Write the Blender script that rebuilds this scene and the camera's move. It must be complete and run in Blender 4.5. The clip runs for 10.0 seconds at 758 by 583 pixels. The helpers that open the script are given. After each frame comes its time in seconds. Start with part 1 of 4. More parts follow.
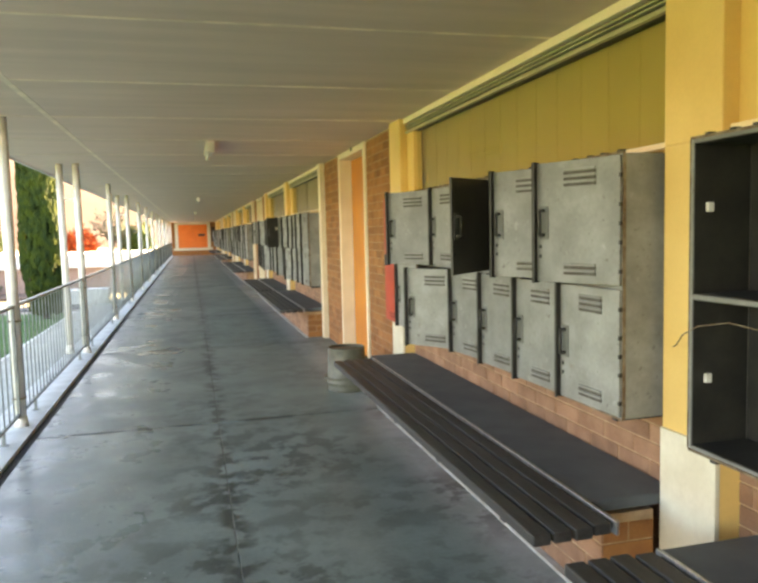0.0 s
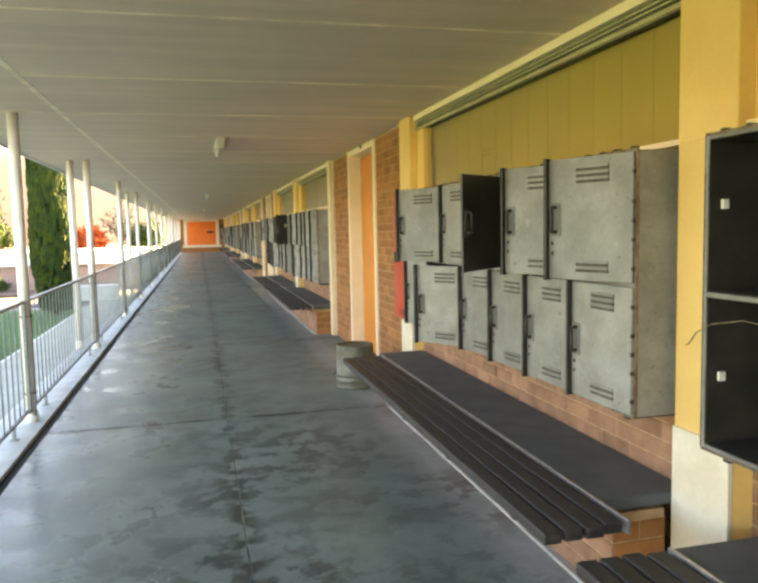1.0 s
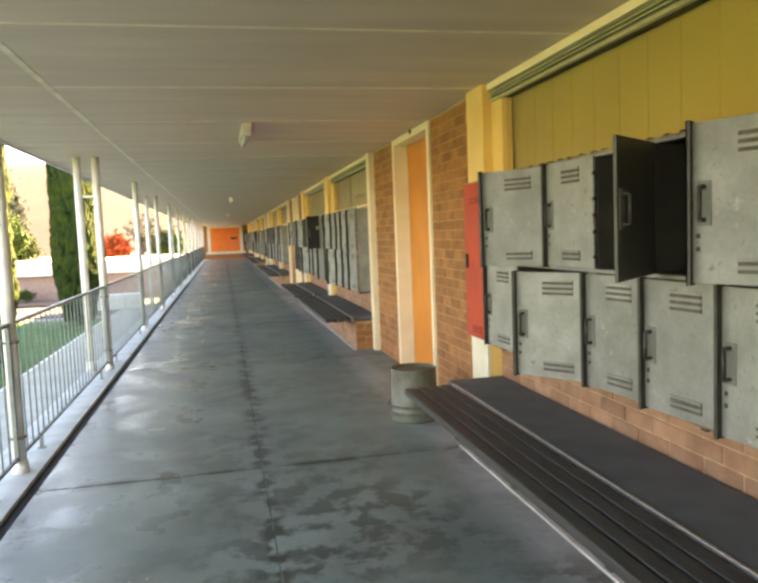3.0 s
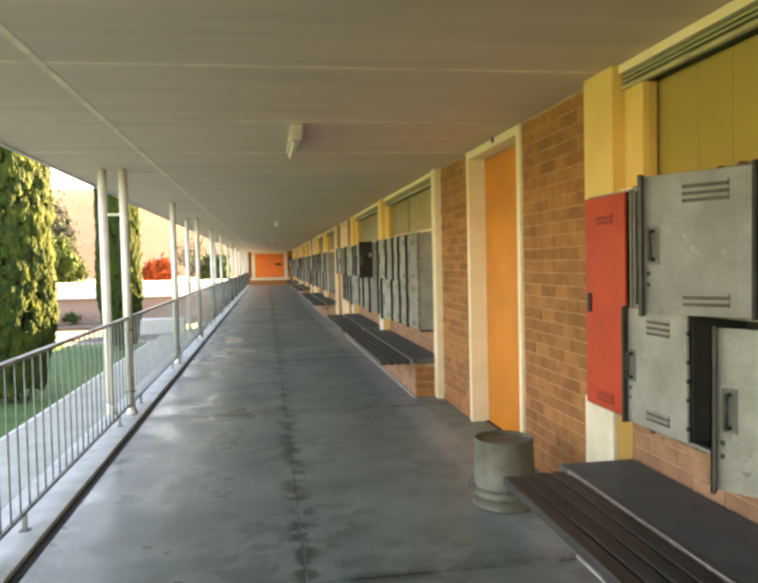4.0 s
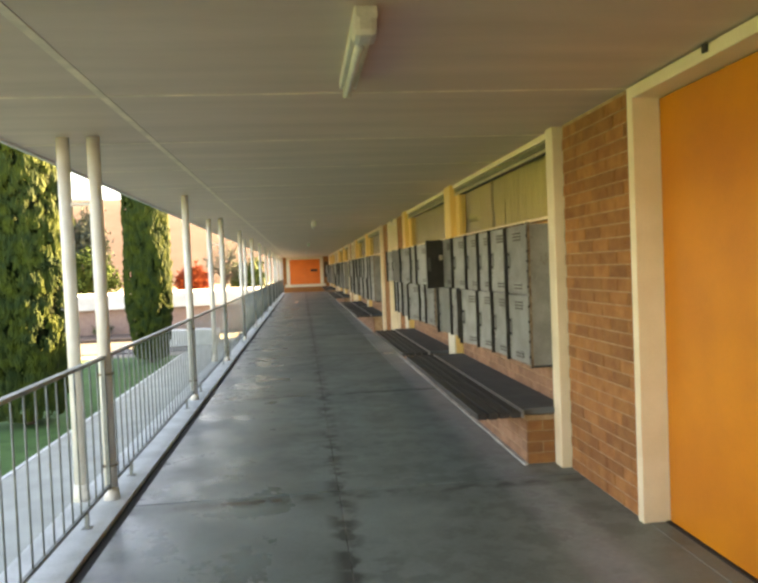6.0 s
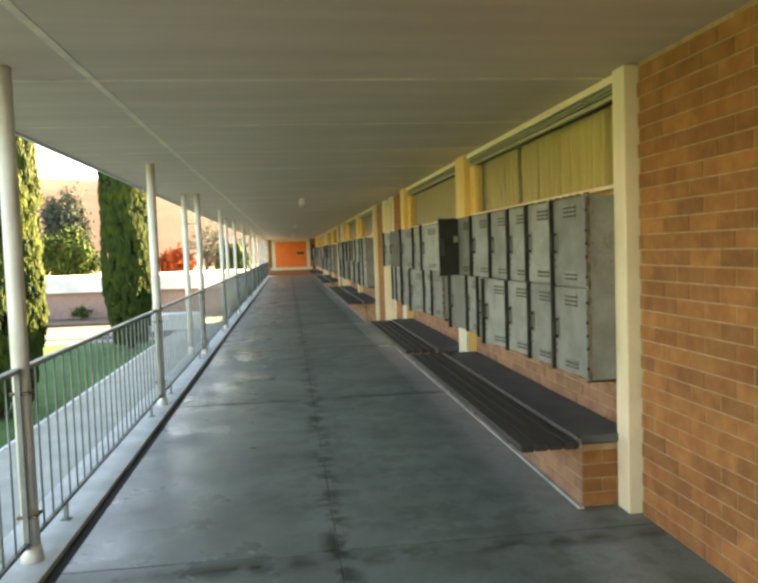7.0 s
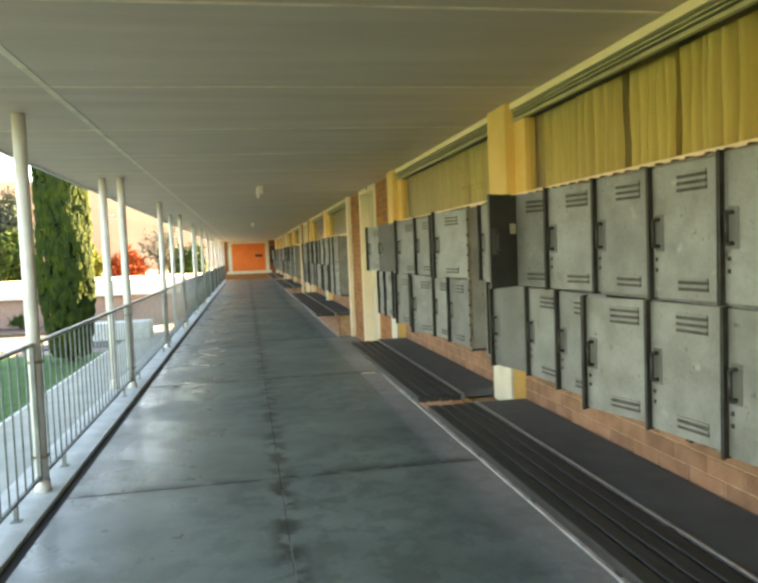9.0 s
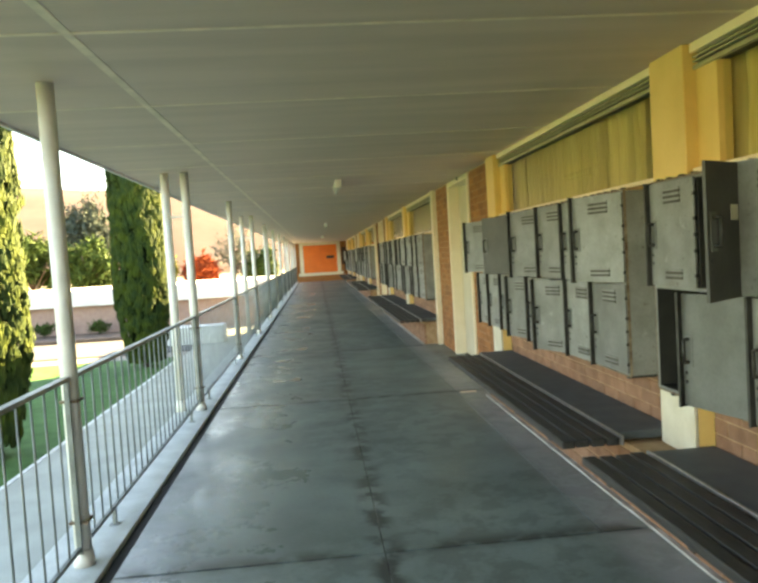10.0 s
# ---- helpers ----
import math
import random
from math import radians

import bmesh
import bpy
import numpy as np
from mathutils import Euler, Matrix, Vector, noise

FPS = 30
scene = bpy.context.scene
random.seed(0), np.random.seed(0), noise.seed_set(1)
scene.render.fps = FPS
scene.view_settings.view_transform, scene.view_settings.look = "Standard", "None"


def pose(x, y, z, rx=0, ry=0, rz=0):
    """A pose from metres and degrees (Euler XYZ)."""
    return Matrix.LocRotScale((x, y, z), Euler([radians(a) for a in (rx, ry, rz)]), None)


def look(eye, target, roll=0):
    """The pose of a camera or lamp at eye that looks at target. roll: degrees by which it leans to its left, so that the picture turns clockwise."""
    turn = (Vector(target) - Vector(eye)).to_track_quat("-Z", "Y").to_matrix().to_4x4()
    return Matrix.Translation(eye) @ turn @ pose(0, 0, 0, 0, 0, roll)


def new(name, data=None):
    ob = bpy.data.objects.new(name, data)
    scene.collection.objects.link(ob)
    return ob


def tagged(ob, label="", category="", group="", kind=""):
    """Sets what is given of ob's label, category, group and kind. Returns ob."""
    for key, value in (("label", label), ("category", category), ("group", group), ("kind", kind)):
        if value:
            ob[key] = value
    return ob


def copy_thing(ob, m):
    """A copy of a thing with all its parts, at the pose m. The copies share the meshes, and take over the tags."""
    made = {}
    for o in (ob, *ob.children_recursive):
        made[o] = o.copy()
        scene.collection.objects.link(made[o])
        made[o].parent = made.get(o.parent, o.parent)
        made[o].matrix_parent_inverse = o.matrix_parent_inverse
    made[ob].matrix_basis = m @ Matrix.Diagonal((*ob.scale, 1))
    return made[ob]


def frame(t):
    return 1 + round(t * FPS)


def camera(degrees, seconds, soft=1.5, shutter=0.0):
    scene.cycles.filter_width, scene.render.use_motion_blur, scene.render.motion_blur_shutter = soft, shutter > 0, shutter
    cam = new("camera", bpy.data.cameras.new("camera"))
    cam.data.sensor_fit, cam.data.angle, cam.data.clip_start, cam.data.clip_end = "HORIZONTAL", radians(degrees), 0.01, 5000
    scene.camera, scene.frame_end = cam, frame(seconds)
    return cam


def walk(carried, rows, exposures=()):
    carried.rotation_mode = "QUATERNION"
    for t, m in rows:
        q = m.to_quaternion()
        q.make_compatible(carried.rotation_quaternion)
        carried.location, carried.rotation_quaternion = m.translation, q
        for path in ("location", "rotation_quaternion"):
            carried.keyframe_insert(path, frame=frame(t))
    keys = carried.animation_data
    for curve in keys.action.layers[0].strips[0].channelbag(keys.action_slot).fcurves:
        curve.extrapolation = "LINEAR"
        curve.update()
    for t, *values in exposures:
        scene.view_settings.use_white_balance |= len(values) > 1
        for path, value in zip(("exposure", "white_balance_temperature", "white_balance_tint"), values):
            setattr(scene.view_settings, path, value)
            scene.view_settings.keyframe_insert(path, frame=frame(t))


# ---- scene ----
cam = camera(55.6, 10.0, soft=2.9)
PATH = [
    (0.0, -0.0, -0.001, 1.592, 85.14, 1.45, -14.67),
    (0.5, -0.007, -0.002, 1.588, 85.18, 1.47, -14.48),
    (1.0, -0.011, 0.009, 1.585, 84.99, 1.22, -14.02),
    (1.5, -0.027, 0.063, 1.588, 85.22, 0.97, -14.61),
    (2.0, -0.056, 0.313, 1.565, 85.7, 2.29, -14.47),
    (2.2, -0.033, 0.46, 1.569, 86.47, 1.25, -13.32),
    (3.3, -0.007, 1.722, 1.548, 85.06, 2.74, -11.83),
    (3.5, 0.008, 1.987, 1.563, 86.4, 1.86, -10.39),
    (4.0, 0.011, 2.677, 1.561, 87.68, 1.28, -8.83),
    (4.5, 0.007, 3.329, 1.561, 88.02, 2.58, -8.15),
    (5.0, -0.001, 4.049, 1.586, 87.12, 0.95, -5.94),
    (5.5, -0.027, 4.679, 1.602, 87.33, 2.58, -5.96),
    (5.7, -0.025, 4.917, 1.6, 88.11, 2.18, -5.83),
    (6.8, -0.07, 6.393, 1.566, 87.77, 3.23, -7.23),
    (7.0, -0.047, 6.655, 1.596, 86.71, 1.93, -7.23),
    (7.5, -0.038, 7.3, 1.586, 88.05, 1.04, -6.96),
    (8.0, -0.004, 7.992, 1.579, 86.27, 1.08, -8.43),
    (8.5, -0.006, 8.651, 1.584, 87.57, 0.51, -8.57),
    (9.0, -0.0, 9.361, 1.577, 86.76, 2.3, -10.48),
    (9.5, -0.034, 9.987, 1.582, 86.79, 1.66, -8.6),
    (10.0, -0.106, 10.665, 1.596, 86.99, 3.49, -5.03),
]
walk(cam, [(t, pose(x, y, z, rx, ry, rz)) for t, x, y, z, rx, ry, rz in PATH], exposures=[(0.0, 4.99, 8550, 22), (2.0, 5.03, 8450, 22), (4.5, 4.69, 9200, 24), (5.5, 4.54, 9300, 24), (7.5, 4.49, 8450, 13), (9.0, 4.71, 8450, 13), (10.0, 4.66, 8450, 10)])

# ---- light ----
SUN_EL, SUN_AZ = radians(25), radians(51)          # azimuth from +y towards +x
world = bpy.data.worlds.new("world")
scene.world = world
world.use_nodes = True
wn = world.node_tree.nodes
sky = wn.new("ShaderNodeTexSky")
sky.sky_type, sky.sun_disc = "NISHITA", False
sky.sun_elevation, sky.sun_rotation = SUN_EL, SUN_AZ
wn["Background"].inputs["Strength"].default_value = 0.052
world.node_tree.links.new(sky.outputs[0], wn["Background"].inputs["Color"])
sun = new("sun", bpy.data.lights.new("sun", "SUN"))
sun.data.energy, sun.data.angle, sun.data.color = 5.0, radians(0.6), (1.0, 0.8, 0.45)
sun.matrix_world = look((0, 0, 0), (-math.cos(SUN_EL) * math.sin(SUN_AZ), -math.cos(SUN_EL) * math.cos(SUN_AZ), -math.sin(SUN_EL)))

# ---- materials ----
def mat(name, base, dark=None, rough=0.6, metal=0.0, scale=6.0, fine=60.0, bump=0.1, vary=0.0, stretch=(1, 1, 1), spec=0.5, grain=0.3, island=False):
    """Two-scale procedural paint: broad stains from base to dark, fine grain, bump; vary: spread by Object Info's Random."""
    m = bpy.data.materials.new(name)
    m.use_nodes = True
    n, l = m.node_tree.nodes, m.node_tree.links
    b = n["Principled BSDF"]
    dark = dark or tuple(c * 0.75 for c in base)
    geo = n.new("ShaderNodeNewGeometry")
    mp = n.new("ShaderNodeMapping")
    mp.inputs["Scale"].default_value = stretch
    l.new(geo.outputs["Position"], mp.inputs["Vector"])
    n1, n2 = n.new("ShaderNodeTexNoise"), n.new("ShaderNodeTexNoise")
    n1.inputs["Scale"].default_value, n1.inputs["Detail"].default_value = scale, 5
    n2.inputs["Scale"].default_value, n2.inputs["Detail"].default_value = fine, 3
    l.new(mp.outputs[0], n1.inputs["Vector"])
    l.new(mp.outputs[0], n2.inputs["Vector"])
    ramp = n.new("ShaderNodeValToRGB")
    ramp.color_ramp.elements[0].position, ramp.color_ramp.elements[1].position = 0.36, 0.66
    ramp.color_ramp.elements[0].color, ramp.color_ramp.elements[1].color = (*dark, 1), (*base, 1)
    l.new(n1.outputs["Fac"], ramp.inputs["Fac"])
    mix = n.new("ShaderNodeMix")
    mix.data_type, mix.blend_type = "RGBA", "MULTIPLY"
    mix.inputs["Factor"].default_value = grain
    l.new(ramp.outputs["Color"], mix.inputs["A"])
    l.new(n2.outputs["Fac"], mix.inputs["B"])
    out = mix.outputs["Result"]
    if vary:
        info, hsv, rng = n.new("ShaderNodeObjectInfo"), n.new("ShaderNodeHueSaturation"), n.new("ShaderNodeMapRange")
        rng.inputs["To Min"].default_value, rng.inputs["To Max"].default_value = 1 - vary, 1 + vary
        l.new(geo.outputs["Random Per Island"] if island else info.outputs["Random"], rng.inputs["Value"])
        l.new(rng.outputs[0], hsv.inputs["Value"])
        l.new(out, hsv.inputs["Color"])
        out = hsv.outputs["Color"]
    l.new(out, b.inputs["Base Color"])
    b.inputs["Roughness"].default_value, b.inputs["Metallic"].default_value = rough, metal
    b.inputs["Specular IOR Level"].default_value = spec
    if bump:
        bp = n.new("ShaderNodeBump")
        bp.inputs["Strength"].default_value, bp.inputs["Distance"].default_value = bump, 0.01
        l.new(n2.outputs["Fac"], bp.inputs["Height"])
        l.new(bp.outputs[0], b.inputs["Normal"])
    return m


M_CONC = mat("painted_concrete_floor", (0.218, 0.276, 0.255), (0.148, 0.19, 0.174), rough=0.42, scale=1.6, fine=38, bump=0.1)


def weather_floor(m):
    """Old grime along the middle joint, scattered dark blotches and patchy polish."""
    n, l = m.node_tree.nodes, m.node_tree.links
    b = n["Principled BSDF"]
    geo, sep = n.new("ShaderNodeNewGeometry"), n.new("ShaderNodeSeparateXYZ")
    l.new(geo.outputs["Position"], sep.inputs[0])
    tex, blot, pol = (n.new("ShaderNodeTexNoise") for _ in range(3))
    tex.inputs["Scale"].default_value, tex.inputs["Detail"].default_value = 5.0, 7
    blot.inputs["Scale"].default_value, blot.inputs["Detail"].default_value = 5.0, 7
    blot.inputs["Distortion"].default_value = 0.15
    blot.inputs["Roughness"].default_value = 0.62
    pol.inputs["Scale"].default_value, pol.inputs["Detail"].default_value = 0.55, 5
    for t in (tex, blot, pol):
        l.new(geo.outputs["Position"], t.inputs["Vector"])

    def calc(op, a, c):
        k = n.new("ShaderNodeMath")
        k.operation, k.use_clamp = op, op == "MULTIPLY"
        for i, v in enumerate((a, c)):
            if isinstance(v, (int, float)):
                k.inputs[i].default_value = v
            else:
                l.new(v, k.inputs[i])
        return k.outputs[0]

    def span(v, lo, hi, a, c):
        k = n.new("ShaderNodeMapRange")
        for name, x in (("From Min", lo), ("From Max", hi), ("To Min", a), ("To Max", c)):
            k.inputs[name].default_value = x
        l.new(v, k.inputs["Value"])
        return k.outputs[0]

    off = calc("ABSOLUTE", calc("SUBTRACT", sep.outputs["X"], 0.16), 0)
    seam = calc("MULTIPLY", span(off, 0.01, 0.13, 1, 0), span(tex.outputs["Fac"], 0.45, 0.55, 0.0, 1.3))
    spots = calc("MULTIPLY", span(blot.outputs["Fac"], 0.47, 0.56, 0, 0.88), calc("MULTIPLY", span(pol.outputs["Fac"], 0.38, 0.52, 0.0, 1.0), calc("MULTIPLY", span(sep.outputs["X"], -0.75, 0.05, 0.3, 1.0), span(sep.outputs["Y"], 4.6, 7.5, 1.0, 0.42))))
    gap = calc("PINGPONG", calc("SUBTRACT", sep.outputs["Y"], 2.0), 2.075)
    cross = calc("MULTIPLY", span(gap, 0.01, 0.13, 1.0, 0), span(tex.outputs["Fac"], 0.4, 0.54, 0.1, 1.0))
    both = calc("MAXIMUM", calc("MAXIMUM", seam, cross), spots)
    # Paler bands along both long sides; dust on the bench side.
    rim = calc("MAXIMUM", span(sep.outputs["X"], -1.2, -0.72, 0.62, 0), calc("MULTIPLY", span(sep.outputs["X"], 1.3, 1.44, 0, 0.5), span(sep.outputs["X"], 1.58, 1.7, 1, 0)))
    rim_tone = calc("MULTIPLY", rim, span(tex.outputs["Fac"], 0.36, 0.6, 0.2, 1.0))
    pale = n.new("ShaderNodeMix")
    pale.data_type = "RGBA"
    mix = n.new("ShaderNodeMix")
    mix.data_type = "RGBA"
    old = b.inputs["Base Color"].links[0].from_socket
    l.new(rim_tone, pale.inputs["Factor"])
    l.new(old, pale.inputs["A"])
    pale.inputs["B"].default_value = (0.42, 0.43, 0.455, 1)
    l.new(both, mix.inputs["Factor"])
    l.new(pale.outputs["Result"], mix.inputs["A"])
    mix.inputs["B"].default_value = (0.042, 0.052, 0.047, 1)
    l.new(mix.outputs["Result"], b.inputs["Base Color"])
    worn = n.new("ShaderNodeTexNoise")
    worn.inputs["Scale"].default_value, worn.inputs["Detail"].default_value, worn.inputs["Roughness"].default_value = 1.9, 9, 0.68
    l.new(geo.outputs["Position"], worn.inputs["Vector"])
    side = span(sep.outputs["X"], -0.45, 0.25, 1, 0)
    shine = calc("MULTIPLY", side, span(worn.outputs["Fac"], 0.4, 0.6, 1, 0))
    l.new(calc("SUBTRACT", span(pol.outputs["Fac"], 0.35, 0.65, 0.38, 0.48), calc("MULTIPLY", shine, 0.19)), b.inputs["Roughness"])


weather_floor(M_CONC)
M_JOINT = mat("dark_joint", (0.022, 0.022, 0.021), rough=0.8)
M_FILLER = mat("grey_joint_filler", (0.24, 0.25, 0.22), (0.035, 0.038, 0.034), rough=0.8, scale=3.5, fine=25)
M_KERB = mat("pale_concrete", (0.76, 0.8, 0.77), (0.58, 0.62, 0.59), rough=0.75, scale=4)
M_FILLET = mat("pale_mortar_fillet", (0.52, 0.49, 0.44), (0.33, 0.3, 0.26), rough=0.8, scale=5)
M_CEIL = mat("ceiling_paint", (0.715, 0.54, 0.438), (0.62, 0.465, 0.375), rough=0.6, scale=1.2, fine=20, bump=0.03, stretch=(0.5, 4, 1), grain=0.1)
M_STRIP = mat("strip_paint", (0.95, 0.78, 0.6), rough=0.6, grain=0.05)
M_CREAM = mat("cream_paint", (0.84, 0.565, 0.2), (0.77, 0.5, 0.165), rough=0.42, scale=3, bump=0.02, grain=0.1)
M_IVORY = mat("ivory_frame_paint", (0.85, 0.725, 0.52), (0.78, 0.65, 0.44), rough=0.4, scale=4, bump=0.02, grain=0.1)
M_BOARD = mat("head_board_paint", (0.95, 0.78, 0.52), (0.9, 0.72, 0.46), rough=0.35, scale=4, bump=0.02, grain=0.08)
M_PALE = mat("off_white_paint", (0.74, 0.69, 0.54), (0.63, 0.57, 0.42), rough=0.45, scale=6, bump=0.03, grain=0.12)
M_WHITE = mat("white_post_paint", (0.87, 0.86, 0.8), (0.72, 0.7, 0.64), rough=0.4, scale=5, bump=0.05, grain=0.1)
M_GREYMET = mat("grey_green_steel", (0.28, 0.31, 0.29), (0.18, 0.2, 0.185), rough=0.5, metal=0.1, scale=9)
M_RAIL = mat("galvanised_rail", (0.6, 0.63, 0.6), (0.42, 0.44, 0.42), rough=0.45, metal=0.4, scale=9)
M_BRICK = mat("orange_brick", (0.4, 0.166, 0.048), (0.29, 0.108, 0.03), rough=0.8, scale=9, fine=90, bump=0.4, vary=0.2)
M_BRICKFAR = mat("orange_brick_far", (0.4, 0.166, 0.048), (0.29, 0.108, 0.03), rough=0.8, scale=9, fine=90, bump=0.4, vary=0.2, island=True)
M_DUSTY = mat("dusty_pink_brick", (0.37, 0.198, 0.112), (0.27, 0.135, 0.072), rough=0.85, scale=7, fine=90, bump=0.4, vary=0.2)
M_DUSTYFAR = mat("dusty_pink_brick_far", (0.37, 0.198, 0.112), (0.27, 0.135, 0.072), rough=0.85, scale=7, fine=90, bump=0.4, vary=0.2, island=True)
M_MORTAR = mat("mortar", (0.53, 0.35, 0.2), (0.38, 0.23, 0.12), rough=0.9, scale=14)
M_DOOR = mat("orange_door_paint", (0.68, 0.225, 0.009), (0.58, 0.18, 0.007), rough=0.38, scale=2, bump=0.03, grain=0.1)
M_RED = mat("red_paint", (0.5, 0.04, 0.006), (0.41, 0.028, 0.005), rough=0.5, scale=5, bump=0.05, grain=0.1)
M_REDDK = mat("red_slot_shadow", (0.3, 0.028, 0.008), rough=0.6)
M_LOCK = mat("grey_locker_paint", (0.285, 0.287, 0.268), (0.2, 0.2, 0.182), rough=0.5, scale=6, fine=50, bump=0.08, vary=0.2)


def scuffed(m, spot, lo, hi, scale):
    """Chips and scuffs of another colour."""
    n, l = m.node_tree.nodes, m.node_tree.links
    b = n["Principled BSDF"]
    geo, tex, rng, mix = (n.new("ShaderNode" + k) for k in ("NewGeometry", "TexNoise", "MapRange", "Mix"))
    tex.inputs["Scale"].default_value, tex.inputs["Detail"].default_value, tex.inputs["Roughness"].default_value = scale, 8, 0.7
    l.new(geo.outputs["Position"], tex.inputs["Vector"])
    rng.inputs["From Min"].default_value, rng.inputs["From Max"].default_value = lo, hi
    l.new(tex.outputs["Fac"], rng.inputs["Value"])
    mix.data_type = "RGBA"
    l.new(rng.outputs[0], mix.inputs["Factor"])
    l.new(b.inputs["Base Color"].links[0].from_socket, mix.inputs["A"])
    mix.inputs["B"].default_value = (*spot, 1)
    l.new(mix.outputs["Result"], b.inputs["Base Color"])


scuffed(M_LOCK, (0.1, 0.085, 0.065), 0.63, 0.7, 16)
scuffed(M_LOCK, (0.42, 0.42, 0.4), 0.62, 0.78, 9)
scuffed(M_LOCK, (0.075, 0.06, 0.045), 0.68, 0.73, 38)
scuffed(M_LOCK, (0.15, 0.105, 0.065), 0.63, 0.72, 5)
scuffed(M_LOCK, (0.11, 0.105, 0.095), 0.61, 0.69, 24)
scuffed(M_WHITE, (0.35, 0.3, 0.22), 0.66, 0.74, 14)
scuffed(M_RED, (0.28, 0.03, 0.015), 0.6, 0.7, 9)
# Shade put into colour: locker insides, and the sheets behind windows and doors.
M_RECESS_SHADE = mat("recess_shade", (0.04, 0.038, 0.031), (0.022, 0.021, 0.018), rough=0.6, scale=7)
M_LOCKDK = mat("dark_grey_door_paint", (0.17, 0.175, 0.16), (0.12, 0.125, 0.11), rough=0.5, scale=5)
M_HANDLE = mat("dark_steel", (0.06, 0.06, 0.06), rough=0.4, metal=0.6, scale=30)
M_EDGE = mat("worn_dark_edge", (0.06, 0.058, 0.05), (0.03, 0.028, 0.024), rough=0.55, metal=0.2, scale=14)
M_END = mat("red_orange_door_paint", (0.88, 0.2, 0.028), (0.8, 0.165, 0.022), rough=0.4, scale=2)
M_BROWN = mat("dark_brown_paint", (0.09, 0.045, 0.025), rough=0.5)
M_SLOT = mat("painted_slot_shadow", (0.1, 0.09, 0.072), (0.06, 0.05, 0.038), rough=0.7, scale=20)
M_DKLEAF = mat("near_black_door_leaf", (0.075, 0.072, 0.06), (0.05, 0.048, 0.04), rough=0.5)
M_PALEDOOR = mat("pale_olive_door_paint", (0.56, 0.5, 0.36), (0.49, 0.43, 0.3), rough=0.45, scale=2, grain=0.1)
M_RUST = mat("rusty_edge", (0.3, 0.24, 0.16), (0.14, 0.08, 0.04), rough=0.7, scale=20)
M_SLAT = mat("dark_bench_slat", (0.05, 0.048, 0.045), (0.026, 0.025, 0.023), rough=0.55, scale=8, stretch=(6, 0.6, 6), bump=0.2)
M_PANEL = mat("charcoal_seat_panel", (0.115, 0.126, 0.126), (0.085, 0.095, 0.096), rough=0.7, scale=6, fine=160, bump=0.3)
M_ALU = mat("aluminium_edge", (0.6, 0.6, 0.58), rough=0.35, metal=0.8, scale=30)
M_BIN = mat("olive_galvanised_bin", (0.17, 0.17, 0.125), (0.1, 0.102, 0.075), rough=0.55, metal=0.25, scale=8)
M_CURT = mat("mustard_curtain", (0.9, 0.68, 0.26), (0.74, 0.53, 0.18), rough=0.85, scale=3, fine=120, bump=0.1, stretch=(8, 8, 0.5))
M_BLIND = mat("olive_roller_blind", (0.58, 0.39, 0.11), (0.52, 0.34, 0.09), rough=0.8, scale=1.5, fine=100, bump=0.05)
M_TRACK = mat("dull_olive_track", (0.55, 0.48, 0.28), rough=0.5)
M_LAMP = mat("lamp_cover", (0.86, 0.82, 0.72), rough=0.35)
M_GRASS = mat("lawn", (0.07, 0.155, 0.05), (0.046, 0.108, 0.034), rough=0.9, scale=1.5, fine=30, bump=0.5, spec=0.08)
M_PAVE = mat("paving", (0.4, 0.43, 0.37), (0.32, 0.345, 0.295), rough=0.8, scale=1)
M_COURT = mat("grey_forecourt", (0.09, 0.09, 0.09), (0.065, 0.065, 0.064), rough=0.85, scale=0.6)
M_BED = mat("garden_soil", (0.16, 0.11, 0.08), (0.1, 0.07, 0.05), rough=0.95, scale=2)
M_EARTH = mat("dry_ground", (0.26, 0.235, 0.2), (0.19, 0.17, 0.145), rough=0.9, scale=0.3)
M_CYP = mat("cypress_foliage", (0.05, 0.072, 0.009), (0.022, 0.043, 0.013), rough=0.7, scale=2.5, fine=12, bump=0, spec=0.08)
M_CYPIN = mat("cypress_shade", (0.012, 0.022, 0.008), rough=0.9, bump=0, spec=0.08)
M_LEAF = mat("green_foliage", (0.06, 0.1, 0.024), (0.032, 0.06, 0.016), rough=0.7, scale=1.2, bump=0, spec=0.08)
M_GREYLEAF = mat("grey_green_foliage", (0.09, 0.115, 0.095), (0.055, 0.075, 0.06), rough=0.7, scale=1.2, bump=0, spec=0.08)
M_LIME = mat("yellow_green_foliage", (0.2, 0.2, 0.035), (0.12, 0.13, 0.022), rough=0.7, scale=1.2, bump=0, spec=0.08)
M_REDLEAF = mat("red_foliage", (0.4, 0.09, 0.03), (0.24, 0.045, 0.018), rough=0.7, scale=1.2, bump=0, spec=0.08)
M_BARK = mat("bark", (0.12, 0.09, 0.07), rough=0.9, scale=8)
M_PINK = mat("pink_brick_wall", (0.4, 0.27, 0.22), (0.34, 0.22, 0.18), rough=0.85, scale=3, fine=30)
M_ROOFW = mat("white_metal_roof", (0.8, 0.79, 0.76), rough=0.5, scale=1)
M_HILL = mat("dry_hill", (0.088, 0.068, 0.068), (0.068, 0.053, 0.053), rough=0.95, scale=0.02, fine=0.2, bump=0, spec=0.08)
M_PLAIN = mat("plain_plaster", (0.6, 0.56, 0.48), rough=0.8)

